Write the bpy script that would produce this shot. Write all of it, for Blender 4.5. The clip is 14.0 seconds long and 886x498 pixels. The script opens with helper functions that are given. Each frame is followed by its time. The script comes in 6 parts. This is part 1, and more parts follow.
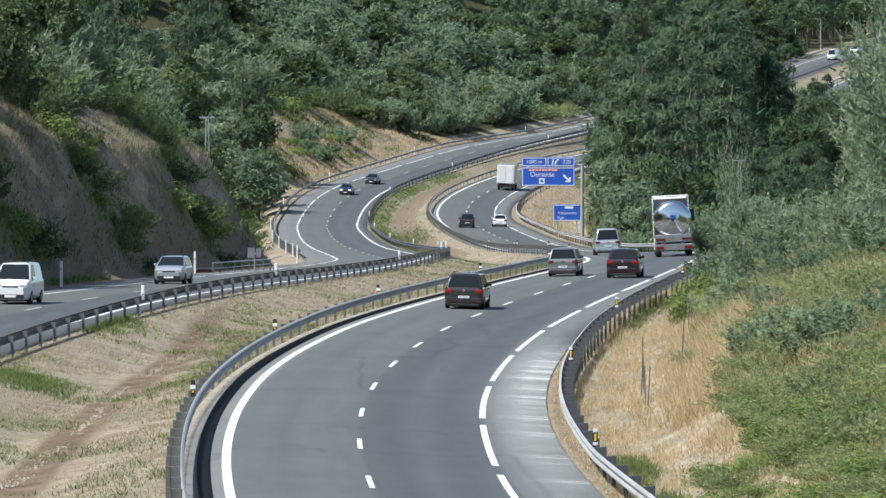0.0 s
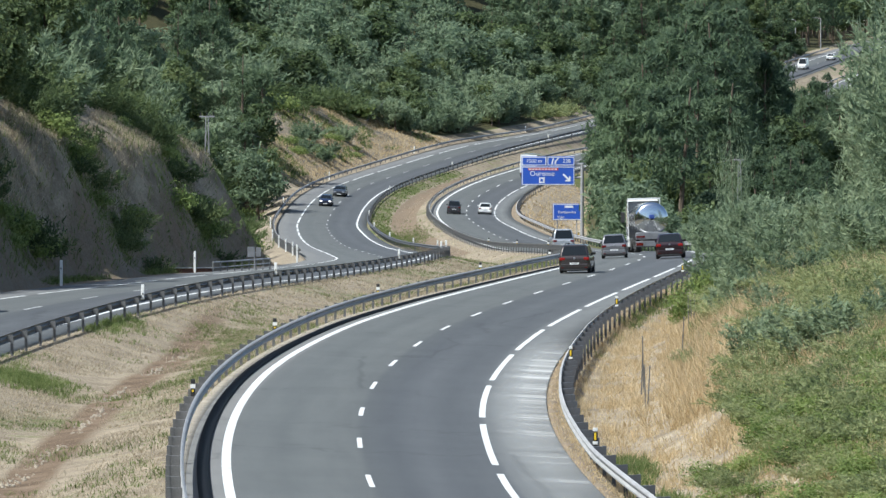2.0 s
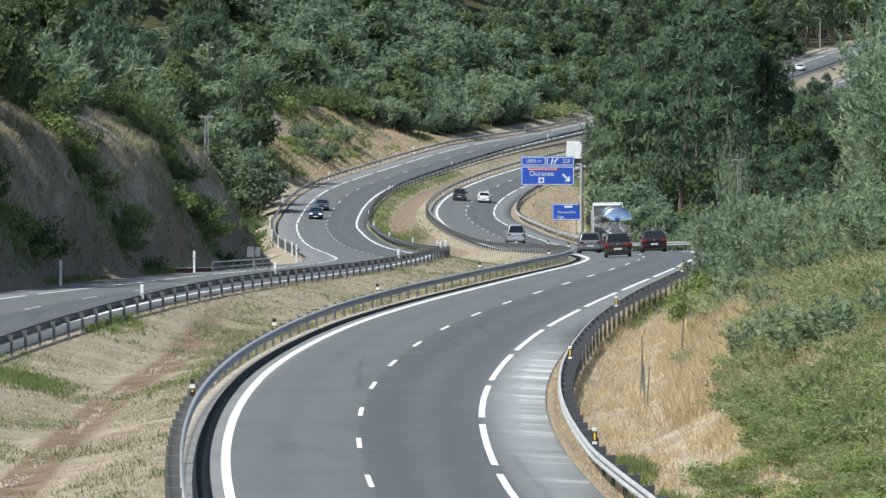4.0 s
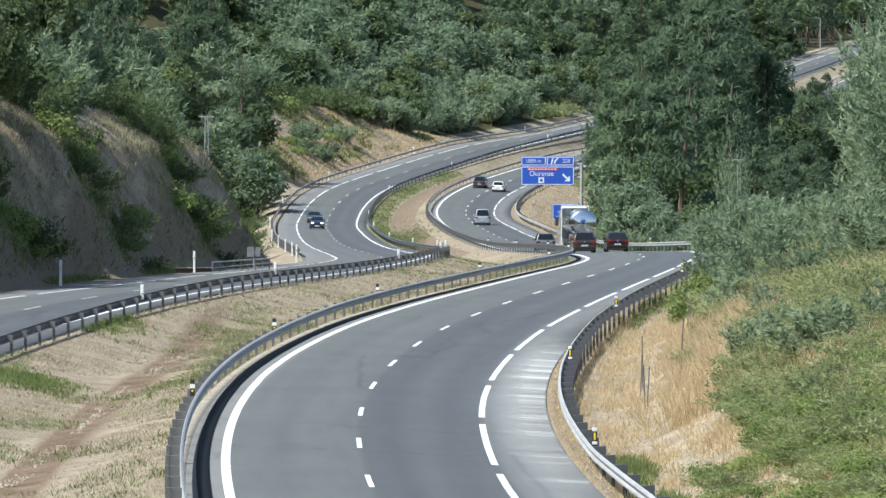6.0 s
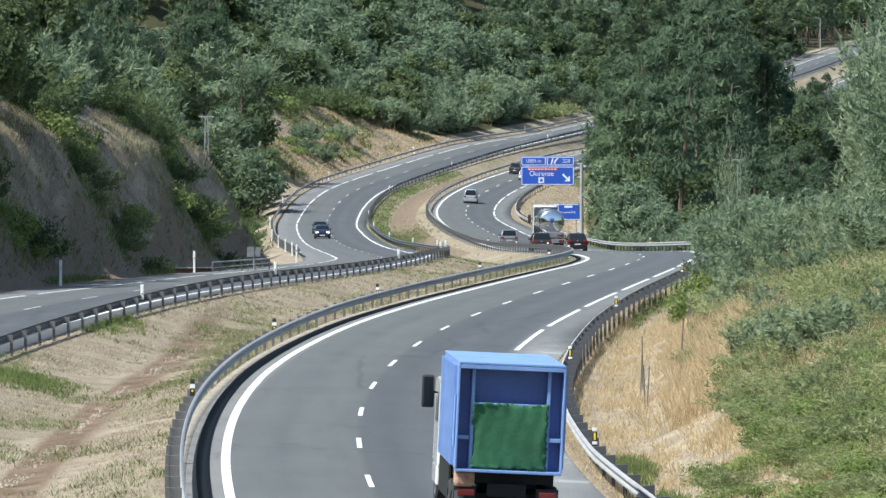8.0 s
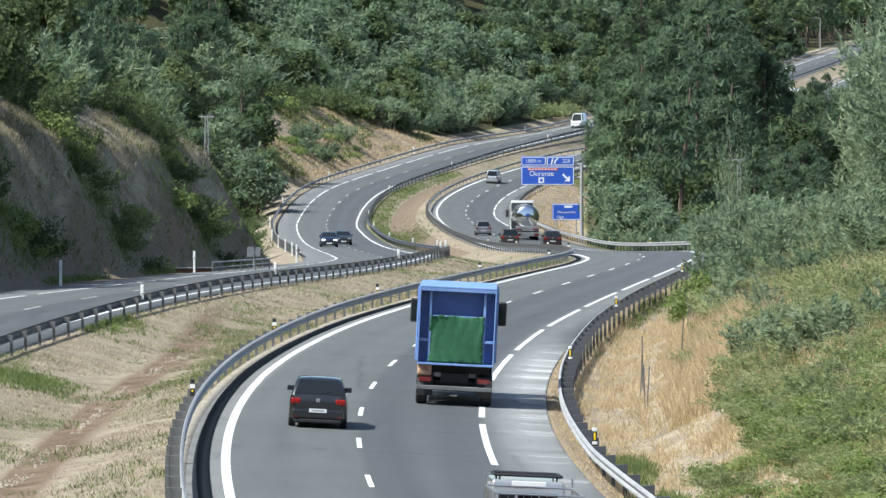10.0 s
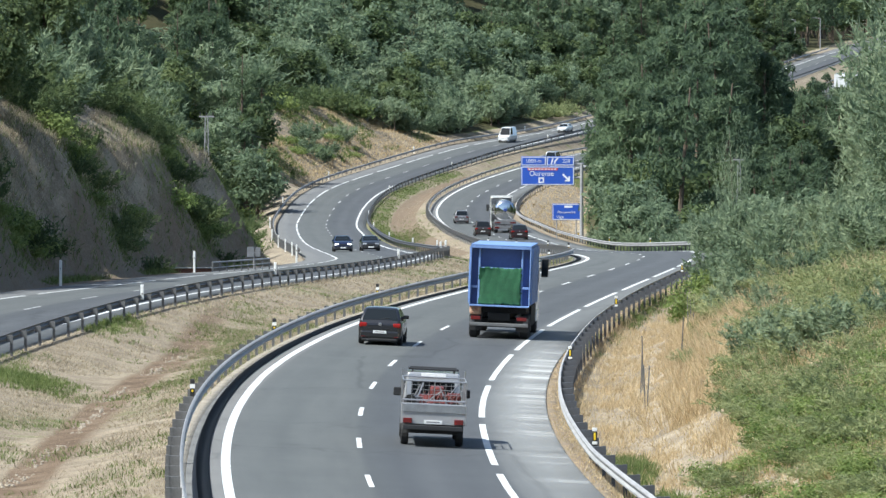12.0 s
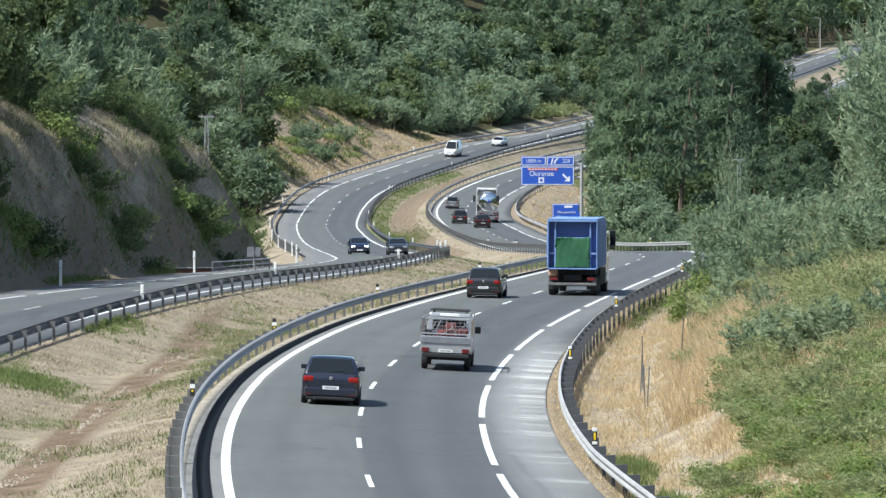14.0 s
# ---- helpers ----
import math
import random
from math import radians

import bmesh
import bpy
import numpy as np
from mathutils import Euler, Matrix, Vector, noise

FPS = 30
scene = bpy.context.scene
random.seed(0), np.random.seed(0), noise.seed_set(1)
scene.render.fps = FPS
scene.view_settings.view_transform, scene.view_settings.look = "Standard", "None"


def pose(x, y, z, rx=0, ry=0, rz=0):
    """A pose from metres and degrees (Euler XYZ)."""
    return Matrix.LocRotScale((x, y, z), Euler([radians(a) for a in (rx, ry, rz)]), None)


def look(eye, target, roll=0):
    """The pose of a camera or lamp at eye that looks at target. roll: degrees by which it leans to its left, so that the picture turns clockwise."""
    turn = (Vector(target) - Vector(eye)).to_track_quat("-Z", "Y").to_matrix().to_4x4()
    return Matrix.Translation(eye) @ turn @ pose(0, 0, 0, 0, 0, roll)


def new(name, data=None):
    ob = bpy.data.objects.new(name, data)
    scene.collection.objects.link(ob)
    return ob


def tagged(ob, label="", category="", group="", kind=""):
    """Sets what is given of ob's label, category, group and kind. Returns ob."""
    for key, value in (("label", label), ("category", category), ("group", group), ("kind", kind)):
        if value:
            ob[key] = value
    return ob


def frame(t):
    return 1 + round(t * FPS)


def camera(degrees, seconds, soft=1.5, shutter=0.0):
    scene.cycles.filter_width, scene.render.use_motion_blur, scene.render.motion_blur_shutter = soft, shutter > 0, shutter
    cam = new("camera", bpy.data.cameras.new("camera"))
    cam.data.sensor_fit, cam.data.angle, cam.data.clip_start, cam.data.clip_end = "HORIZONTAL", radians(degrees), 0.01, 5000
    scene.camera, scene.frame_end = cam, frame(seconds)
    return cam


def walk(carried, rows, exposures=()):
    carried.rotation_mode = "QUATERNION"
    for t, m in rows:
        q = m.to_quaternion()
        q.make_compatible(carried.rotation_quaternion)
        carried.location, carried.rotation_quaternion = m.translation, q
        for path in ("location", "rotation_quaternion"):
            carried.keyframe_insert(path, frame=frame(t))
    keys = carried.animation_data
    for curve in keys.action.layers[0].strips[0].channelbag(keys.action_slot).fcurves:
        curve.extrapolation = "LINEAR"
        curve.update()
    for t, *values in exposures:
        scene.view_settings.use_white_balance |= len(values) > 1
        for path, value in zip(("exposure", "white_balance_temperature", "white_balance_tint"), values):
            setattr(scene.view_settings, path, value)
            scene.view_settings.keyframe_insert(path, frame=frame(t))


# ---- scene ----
HALF_TURN = 180.0
cam = camera(8.62, 14.0, soft=1.45)
EYE = (0.0, 0.0, 10.0)


def aim(right=0.0, down=0.0):
    """The camera on its tripod, nudged by small shakes (in thousandths of a degree)."""
    return pose(EYE[0], EYE[1], EYE[2], 90 - 1.5205 - down / 1000, 0, -right / 1000)


walk(cam, [(0.0, aim(-6, -8)), (0.3, aim(-6, -1)), (0.5, aim(-5, 0)), (1.0, aim(11, 0)), (1.5, aim(0, 0)), (2.0, aim(-5, 0)),
           (2.5, aim(-21, 0)), (3.0, aim(0, 0)), (4.0, aim()), (9.0, aim()), (14.0, aim())],
     exposures=[(0.0, 0.62, 6150, 5), (3.2, 0.62, 6150, 5), (5.3, 0.73, 6150, 5), (6.0, 0.79, 6150, 5), (14.0, 0.79, 6150, 5)])

# ---- light ----
SUN_HEIGHT, SUN_FROM = 53.0, -117.0      # degrees above the horizon; bearing from straight ahead, left is negative
world = bpy.data.worlds.new("sky")
scene.world = world
world.use_nodes = True
wn = world.node_tree.nodes
sky = wn.new("ShaderNodeTexSky")
sky.sky_type, sky.sun_disc = "NISHITA", False
sky.sun_elevation, sky.sun_rotation = radians(SUN_HEIGHT), radians(SUN_FROM)
sky.air_density, sky.dust_density = 1.0, 1.5
world.node_tree.links.new(sky.outputs[0], wn["Background"].inputs[0])
wn["Background"].inputs[1].default_value = 0.105
sun_data = bpy.data.lights.new("sun", "SUN")
sun_data.energy, sun_data.angle, sun_data.color = 4.8, radians(0.53), (1.0, 0.975, 0.93)
sun = new("sun", sun_data)
sb, se = radians(SUN_FROM), radians(SUN_HEIGHT)
sun_way = Vector((math.sin(sb) * math.cos(se), math.cos(sb) * math.cos(se), math.sin(se)))
sun.matrix_world = look(sun_way * 200, (0, 0, 0))


# ---- materials ----
def nodes_of(name):
    m = bpy.data.materials.new(name)
    m.use_nodes = True
    nt = m.node_tree
    return m, nt, nt.nodes["Principled BSDF"]


def noise_node(nt, coords, scale, detail=4.0, rough=0.6):
    n = nt.nodes.new("ShaderNodeTexNoise")
    n.inputs["Scale"].default_value, n.inputs["Detail"].default_value, n.inputs["Roughness"].default_value = scale, detail, rough
    nt.links.new(coords, n.inputs["Vector"])
    return n.outputs["Fac"]


def ramp(nt, fac, *stops):
    r = nt.nodes.new("ShaderNodeValToRGB")
    el = r.color_ramp.elements
    while len(el) < len(stops):
        el.new(0.5)
    for e, (p, c) in zip(el, stops):
        e.position = p
        e.color = (*c, 1) if len(c) == 3 else c
    nt.links.new(fac, r.inputs[0])
    return r.outputs[0]


def mixed(nt, fac, a, b, kind="MIX"):
    m = nt.nodes.new("ShaderNodeMix")
    m.data_type, m.blend_type = "RGBA", kind
    for sock, v in ((m.inputs[0], fac), (m.inputs[6], a), (m.inputs[7], b)):
        if isinstance(v, (int, float)):
            sock.default_value = v
        elif isinstance(v, tuple):
            sock.default_value = (*v, 1)
        else:
            nt.links.new(v, sock)
    return m.outputs[2]


def maths(nt, op, a, b=0.0):
    m = nt.nodes.new("ShaderNodeMath")
    m.operation = op
    for sock, v in ((m.inputs[0], a), (m.inputs[1], b)):
        if isinstance(v, (int, float)):
            sock.default_value = v
        else:
            nt.links.new(v, sock)
    return m.outputs[0]


def coord(nt, what="Object"):
    return nt.nodes.new("ShaderNodeTexCoord").outputs[what]


def bumped(nt, bsdf, height, strength, distance=0.02):
    b = nt.nodes.new("ShaderNodeBump")
    b.inputs["Strength"].default_value, b.inputs["Distance"].default_value = strength, distance
    nt.links.new(height, b.inputs["Height"])
    nt.links.new(b.outputs[0], bsdf.inputs["Normal"])


def mat(name, light, dark, coarse=1.5, fine=20.0, rough=0.7, metal=0.0, bump=0.1, coat=0.0):
    """A surface of two tones with stains (coarse) and grain (fine)."""
    m, nt, b = nodes_of(name)
    co = coord(nt)
    n1, n2 = noise_node(nt, co, coarse), noise_node(nt, co, fine, 2)
    f = maths(nt, "ADD", maths(nt, "MULTIPLY", n1, 0.65), maths(nt, "MULTIPLY", n2, 0.35))
    nt.links.new(ramp(nt, f, (0.32, dark), (0.66, light)), b.inputs["Base Color"])
    b.inputs["Roughness"].default_value, b.inputs["Metallic"].default_value = rough, metal
    b.inputs["Coat Weight"].default_value = coat
    b.inputs["Coat Roughness"].default_value = 0.06
    if bump:
        bumped(nt, b, n2, bump)
    return m


def glow(name, color, strength):
    m, nt, b = nodes_of(name)
    b.inputs["Base Color"].default_value = (*color, 1)
    b.inputs["Emission Color"].default_value = (*color, 1)
    b.inputs["Emission Strength"].default_value = strength
    b.inputs["Roughness"].default_value = 0.2
    return m


def paint(name, c, metal=0.15):
    return mat(name, c, tuple(v * 0.8 for v in c), 0.8, 9.0, 0.3, metal, 0.0, 1.0)


def foliage(name, tones, rough=0.62):
    """Leaves: tone by leaf, by plant and by a slow drift over the land."""
    m, nt, b = nodes_of(name)
    geo = nt.nodes.new("ShaderNodeNewGeometry")
    info = nt.nodes.new("ShaderNodeObjectInfo")
    n = noise_node(nt, geo.outputs["Position"], 0.35, 3)
    f = maths(nt, "ADD", maths(nt, "MULTIPLY", geo.outputs["Random Per Island"], 0.42), maths(nt, "MULTIPLY", n, 0.4))
    f = maths(nt, "ADD", f, maths(nt, "MULTIPLY", maths(nt, "SUBTRACT", info.outputs["Random"], 0.5), 0.3))
    fine = noise_node(nt, geo.outputs["Position"], 3.2, 3, 0.7)
    f = maths(nt, "ADD", f, maths(nt, "MULTIPLY", maths(nt, "SUBTRACT", fine, 0.5), 0.7))
    c = ramp(nt, f, (0.15, tones[0]), (0.42, tones[1]), (0.75, tones[2]))
    nt.links.new(c, b.inputs["Base Color"])
    b.inputs["Roughness"].default_value = rough
    b.inputs["Specular IOR Level"].default_value = 0.3
    bumped(nt, b, fine, 0.8, 0.25)
    tr = nt.nodes.new("ShaderNodeBsdfTranslucent")
    nt.links.new(c, tr.inputs[0])
    mx = nt.nodes.new("ShaderNodeMixShader")
    mx.inputs[0].default_value = 0.5
    out = nt.nodes["Material Output"]
    nt.links.new(b.outputs[0], mx.inputs[1])
    nt.links.new(tr.outputs[0], mx.inputs[2])
    nt.links.new(mx.outputs[0], out.inputs[0])
    return m


def asphalt():
    """Worn asphalt: u runs across from the lane line, v along, in metres."""
    m, nt, b = nodes_of("worn_asphalt")
    uv = nt.nodes.new("ShaderNodeUVMap").outputs[0]
    sep = nt.nodes.new("ShaderNodeSeparateXYZ")
    nt.links.new(uv, sep.inputs[0])
    stretch = nt.nodes.new("ShaderNodeMapping")
    stretch.inputs["Scale"].default_value = (1.0, 0.06, 1.0)
    nt.links.new(uv, stretch.inputs[0])
    long_n = noise_node(nt, stretch.outputs[0], 1.6, 4)
    patch = noise_node(nt, uv, 0.22, 5)
    grain = noise_node(nt, uv, 45.0, 2)
    lanes = ramp(nt, maths(nt, "DIVIDE", maths(nt, "ADD", sep.outputs[0], 8.0), 16.0),
                 (0.0, (0.155, 0.155, 0.155)), (0.262, (0.165, 0.163, 0.16)), (0.27, (0.107, 0.11, 0.107)), (0.31, (0.116, 0.12, 0.116)),
                 (0.36, (0.103, 0.107, 0.104)), (0.40, (0.116, 0.12, 0.116)), (0.49, (0.107, 0.11, 0.107)), (0.503, (0.082, 0.085, 0.087)),
                 (0.555, (0.076, 0.079, 0.084)), (0.61, (0.092, 0.095, 0.1)), (0.665, (0.077, 0.08, 0.085)), (0.725, (0.09, 0.093, 0.098)),
                 (0.738, (0.135, 0.138, 0.138)), (0.80, (0.185, 0.187, 0.182)), (1.0, (0.2, 0.198, 0.19)))
    f = maths(nt, "ADD", maths(nt, "MULTIPLY", long_n, 0.5), maths(nt, "MULTIPLY", patch, 0.5))
    tone = ramp(nt, f, (0.3, (0.7, 0.705, 0.71)), (0.7, (0.95, 0.955, 0.94)))
    c = mixed(nt, 1.0, lanes, tone, "MULTIPLY")
    c = mixed(nt, 1.0, c, ramp(nt, grain, (0.3, (0.85, 0.85, 0.85)), (0.7, (1.12, 1.12, 1.12))), "MULTIPLY")
    crack = nt.nodes.new("ShaderNodeTexVoronoi")
    crack.feature = "DISTANCE_TO_EDGE"
    crack.inputs["Scale"].default_value = 0.092
    warp = nt.nodes.new("ShaderNodeMapping")
    warp.inputs["Scale"].default_value = (1.0, 0.55, 1.0)
    nt.links.new(mixed(nt, 0.08, uv, mixed(nt, 1.0, patch, uv, "MULTIPLY")), warp.inputs[0])
    nt.links.new(warp.outputs[0], crack.inputs["Vector"])
    line = ramp(nt, crack.outputs["Distance"], (0.0, (0.72, 0.72, 0.72)), (0.012, (1, 1, 1)))
    c = mixed(nt, 1.0, c, line, "MULTIPLY")
    nt.links.new(c, b.inputs["Base Color"])
    b.inputs["Roughness"].default_value = 0.78
    b.inputs["Specular IOR Level"].default_value = 0.35
    bumped(nt, b, grain, 0.25, 0.01)
    return m


def soil():
    """Verge and hillside: straw, bare earth and green patches; the attribute green says how lush the ground is."""
    m, nt, b = nodes_of("dry_ground")
    co = coord(nt)
    att = nt.nodes.new("ShaderNodeAttribute")
    att.attribute_name = "green"
    big, mid, fine = noise_node(nt, co, 0.05, 5), noise_node(nt, co, 0.6, 5), noise_node(nt, co, 7.0, 4, 0.75)
    f = maths(nt, "ADD", maths(nt, "MULTIPLY", mid, 0.55), maths(nt, "MULTIPLY", fine, 0.45))
    straw = ramp(nt, f, (0.3, (0.1, 0.074, 0.05)), (0.45, (0.2, 0.164, 0.12)), (0.58, (0.325, 0.272, 0.2)), (0.72, (0.44, 0.38, 0.29)))
    lush = ramp(nt, f, (0.3, (0.035, 0.045, 0.015)), (0.5, (0.085, 0.105, 0.035)), (0.7, (0.17, 0.17, 0.075)))
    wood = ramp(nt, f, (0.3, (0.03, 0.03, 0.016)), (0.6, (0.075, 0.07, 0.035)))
    g = maths(nt, "ADD", att.outputs["Fac"], maths(nt, "SUBTRACT", maths(nt, "MULTIPLY", big, 1.1), 0.62))
    g2 = maths(nt, "ADD", g, maths(nt, "MULTIPLY", maths(nt, "SUBTRACT", mid, 0.5), 1.6))
    c = mixed(nt, ramp(nt, g2, (0.42, (0, 0, 0)), (0.68, (1, 1, 1))), straw, lush)
    bare = nt.nodes.new("ShaderNodeAttribute")
    bare.attribute_name = "bare"
    earth = ramp(nt, f, (0.3, (0.06, 0.042, 0.028)), (0.5, (0.14, 0.1, 0.068)), (0.7, (0.26, 0.2, 0.145)))
    c = mixed(nt, ramp(nt, maths(nt, "ADD", bare.outputs["Fac"], maths(nt, "MULTIPLY", maths(nt, "SUBTRACT", mid, 0.5), 1.2)), (0.35, (0, 0, 0)), (0.7, (1, 1, 1))), c, earth)
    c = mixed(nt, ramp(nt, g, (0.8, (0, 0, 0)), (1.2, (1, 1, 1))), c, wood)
    nt.links.new(c, b.inputs["Base Color"])
    b.inputs["Roughness"].default_value = 0.95
    b.inputs["Specular IOR Level"].default_value = 0.092
    bumped(nt, b, f, 0.6, 0.12)
    return m


def worn_paint():
    """Worn pale bands across the shoulder: u across, v along; the bare asphalt shows between them."""
    m, nt, b = nodes_of("worn_shoulder_paint")
    uv = nt.nodes.new("ShaderNodeUVMap").outputs[0]
    lay = nt.nodes.new("ShaderNodeMapping")
    lay.inputs["Scale"].default_value = (0.03, 0.3, 1.0)
    nt.links.new(uv, lay.inputs[0])
    fine = nt.nodes.new("ShaderNodeMapping")
    fine.inputs["Scale"].default_value = (0.1, 1.1, 1.0)
    nt.links.new(uv, fine.inputs[0])
    f = maths(nt, "ADD", maths(nt, "MULTIPLY", noise_node(nt, lay.outputs[0], 1.0, 3), 0.6), maths(nt, "MULTIPLY", noise_node(nt, fine.outputs[0], 1.0, 3), 0.4))
    cover = ramp(nt, f, (0.42, (0.3, 0.3, 0.3)), (0.56, (0.5, 0.5, 0.5)), (0.62, (0.85, 0.85, 0.85)))
    sep = nt.nodes.new("ShaderNodeSeparateXYZ")
    nt.links.new(uv, sep.inputs[0])
    across = ramp(nt, maths(nt, "DIVIDE", maths(nt, "SUBTRACT", sep.outputs[0], 3.85), 2.0), (0.02, (0, 0, 0)), (0.35, (0.5, 0.5, 0.5)), (0.6, (1, 1, 1)), (0.97, (1, 1, 1)), (1.0, (0.4, 0.4, 0.4)))
    along = ramp(nt, maths(nt, "DIVIDE", maths(nt, "SUBTRACT", sep.outputs[1], 140.0), 110.0), (0.0, (0.25, 0.25, 0.25)), (0.4, (0.8, 0.8, 0.8)), (0.75, (1, 1, 1)), (0.98, (0, 0, 0)))
    fac = mixed(nt, 1.0, mixed(nt, 1.0, cover, across, "MULTIPLY"), along, "MULTIPLY")
    b.inputs["Base Color"].default_value = (0.58, 0.58, 0.56, 1)
    b.inputs["Roughness"].default_value = 0.75
    clear = nt.nodes.new("ShaderNodeBsdfTransparent")
    mx = nt.nodes.new("ShaderNodeMixShader")
    nt.links.new(fac, mx.inputs[0])
    nt.links.new(clear.outputs[0], mx.inputs[1])
    nt.links.new(b.outputs[0], mx.inputs[2])
    nt.links.new(mx.outputs[0], nt.nodes["Material Output"].inputs[0])
    return m


def glassy(name="tinted_glass"):
    m, nt, b = nodes_of(name)
    b.inputs["Base Color"].default_value = (0.012, 0.015, 0.017, 1)
    b.inputs["Roughness"].default_value = 0.05
    b.inputs["Specular IOR Level"].default_value = 0.35
    return m


ASPHALT, SOIL, GLASS = asphalt(), soil(), glassy()
WHITE_LINE = mat("road_paint", (0.72, 0.72, 0.70), (0.45, 0.45, 0.44), 1.2, 25.0, 0.6, 0, 0.1)
WORN_PAINT = worn_paint()
FADED_LINE = mat("faded_road_paint", (0.5, 0.5, 0.49), (0.26, 0.26, 0.255), 1.2, 18.0, 0.65, 0, 0.1)
STEEL = mat("galvanised_steel", (0.38, 0.375, 0.375), (0.25, 0.247, 0.247), 0.7, 12.0, 0.65, 0.15, 0.05)
DULL_STEEL = mat("weathered_post_steel", (0.2, 0.2, 0.2), (0.09, 0.09, 0.09), 1.0, 14.0, 0.65, 0.4, 0.05)
# galvanised steel again, with the shade of its sunless side put into the colour
SHADED_STEEL = mat("shaded_steel", (0.13, 0.135, 0.15), (0.06, 0.063, 0.07), 0.8, 12, 0.55, 0.4, 0.05)
BLACK = mat("black_plastic", (0.022, 0.022, 0.023), (0.014, 0.014, 0.015), 2, 30, 0.55, 0, 0.05)
RUBBER = mat("tyre_rubber", (0.028, 0.028, 0.028), (0.015, 0.015, 0.015), 3, 40, 0.85, 0, 0.2)
ALLOY = mat("alloy_rim", (0.45, 0.45, 0.46), (0.3, 0.3, 0.31), 3, 30, 0.35, 0.8, 0)
WHITE_PLASTIC = mat("white_plastic", (0.8, 0.8, 0.78), (0.66, 0.66, 0.64), 2, 20, 0.5, 0, 0.03)
YELLOW = mat("amber_reflector", (0.85, 0.62, 0.03), (0.7, 0.46, 0.02), 3, 20, 0.35)
DEEP_BLACK = mat("deep_black", (0.008, 0.008, 0.009), (0.005, 0.005, 0.006), 0.9, 16, 0.7, 0, 0.2)
DEEP_BLACK.node_tree.nodes["Principled BSDF"].inputs["Specular IOR Level"].default_value = 0.08
DUST = mat("dusty_concrete", (0.33, 0.29, 0.23), (0.19, 0.165, 0.13), 0.8, 9, 0.9, 0, 0.3)
PALE_STONE = mat("pale_stone", (0.38, 0.33, 0.255), (0.2, 0.165, 0.125), 2, 12, 0.9, 0, 0.2)
BARK = mat("bark", (0.16, 0.12, 0.085), (0.06, 0.045, 0.032), 2, 14, 0.9, 0, 0.5)
CONCRETE = mat("pale_concrete", (0.42, 0.41, 0.38), (0.26, 0.25, 0.23), 1.0, 14, 0.85, 0, 0.15)
GREY_METAL = mat("grey_truck_metal", (0.3, 0.3, 0.31), (0.17, 0.17, 0.175), 1.5, 14, 0.45, 0.5, 0.05)
DARK_UNDER = mat("underside_black", (0.012, 0.012, 0.012), (0.007, 0.007, 0.007), 2, 20, 0.8)

# pine green with a little extra blue in place of distance haze
PINE = foliage("pine_needles", ((0.056, 0.09, 0.054), (0.105, 0.155, 0.083), (0.165, 0.22, 0.112)))
OAK = foliage("oak_leaves", ((0.055, 0.085, 0.038), (0.112, 0.155, 0.062), (0.185, 0.225, 0.092)))
GREYLEAF = foliage("grey_green_leaves", ((0.125, 0.18, 0.11), (0.22, 0.285, 0.17), (0.33, 0.385, 0.235)))
SHRUB = foliage("shrub_leaves", ((0.14, 0.18, 0.085), (0.275, 0.315, 0.14), (0.42, 0.43, 0.215)))
BRAMBLE = foliage("bramble_leaves", ((0.1, 0.15, 0.042), (0.2, 0.265, 0.08), (0.31, 0.36, 0.125)))
STRAW = foliage("dry_grass", ((0.42, 0.31, 0.165), (0.7, 0.55, 0.34), (0.8, 0.68, 0.47)), 0.8)
BLEACHED = foliage("bleached_grass", ((0.31, 0.255, 0.175), (0.54, 0.46, 0.33), (0.66, 0.58, 0.45)), 0.85)
GREEN_GRASS = foliage("green_grass", ((0.09, 0.125, 0.035), (0.185, 0.235, 0.075), (0.3, 0.325, 0.15)), 0.7)


# ---- mesh helpers ----
def mesh_of(name, verts, faces, material, smooth=False, uvs=None):
    me = bpy.data.meshes.new(name)
    me.from_pydata([tuple(v) for v in verts], [], faces)
    me.materials.append(material)
    if smooth:
        me.polygons.foreach_set("use_smooth", [True] * len(me.polygons))
    if uvs is not None:
        layer = me.uv_layers.new(name="UVMap")
        idx = np.empty(len(me.loops), dtype=np.int32)
        me.loops.foreach_get("vertex_index", idx)
        layer.data.foreach_set("uv", np.asarray(uvs, dtype=np.float32)[idx].ravel())
    me.update()
    return me


def loose_mesh(name, v, material, which=None):
    """A mesh of loose faces from an (n, corners, 3) array; material is one, or a list that which picks from, face by face."""
    n, k = v.shape[:2]
    me = bpy.data.meshes.new(name)
    me.vertices.add(n * k)
    me.vertices.foreach_set("co", np.ascontiguousarray(v, dtype=np.float32).ravel())
    me.loops.add(n * k)
    me.loops.foreach_set("vertex_index", np.arange(n * k, dtype=np.int32))
    me.polygons.add(n)
    me.polygons.foreach_set("loop_start", np.arange(0, n * k, k, dtype=np.int32))
    for one in (material if isinstance(material, list) else [material]):
        me.materials.append(one)
    if which is not None:
        me.polygons.foreach_set("material_index", np.asarray(which, dtype=np.int32))
    me.update(calc_edges=True)
    return me


def part(name, data, parent, label="", m=None):
    """One mesh object under a thing or a part; data is a mesh, or a (bmesh, material) pair."""
    if isinstance(data, tuple):
        bm, material = data
        me = bpy.data.meshes.new(name)
        bm.to_mesh(me)
        bm.free()
        me.materials.append(material)
        data = me
    ob = new(name, data)
    ob.parent = parent
    if m is not None:
        ob.matrix_basis = m
    return tagged(ob, label)


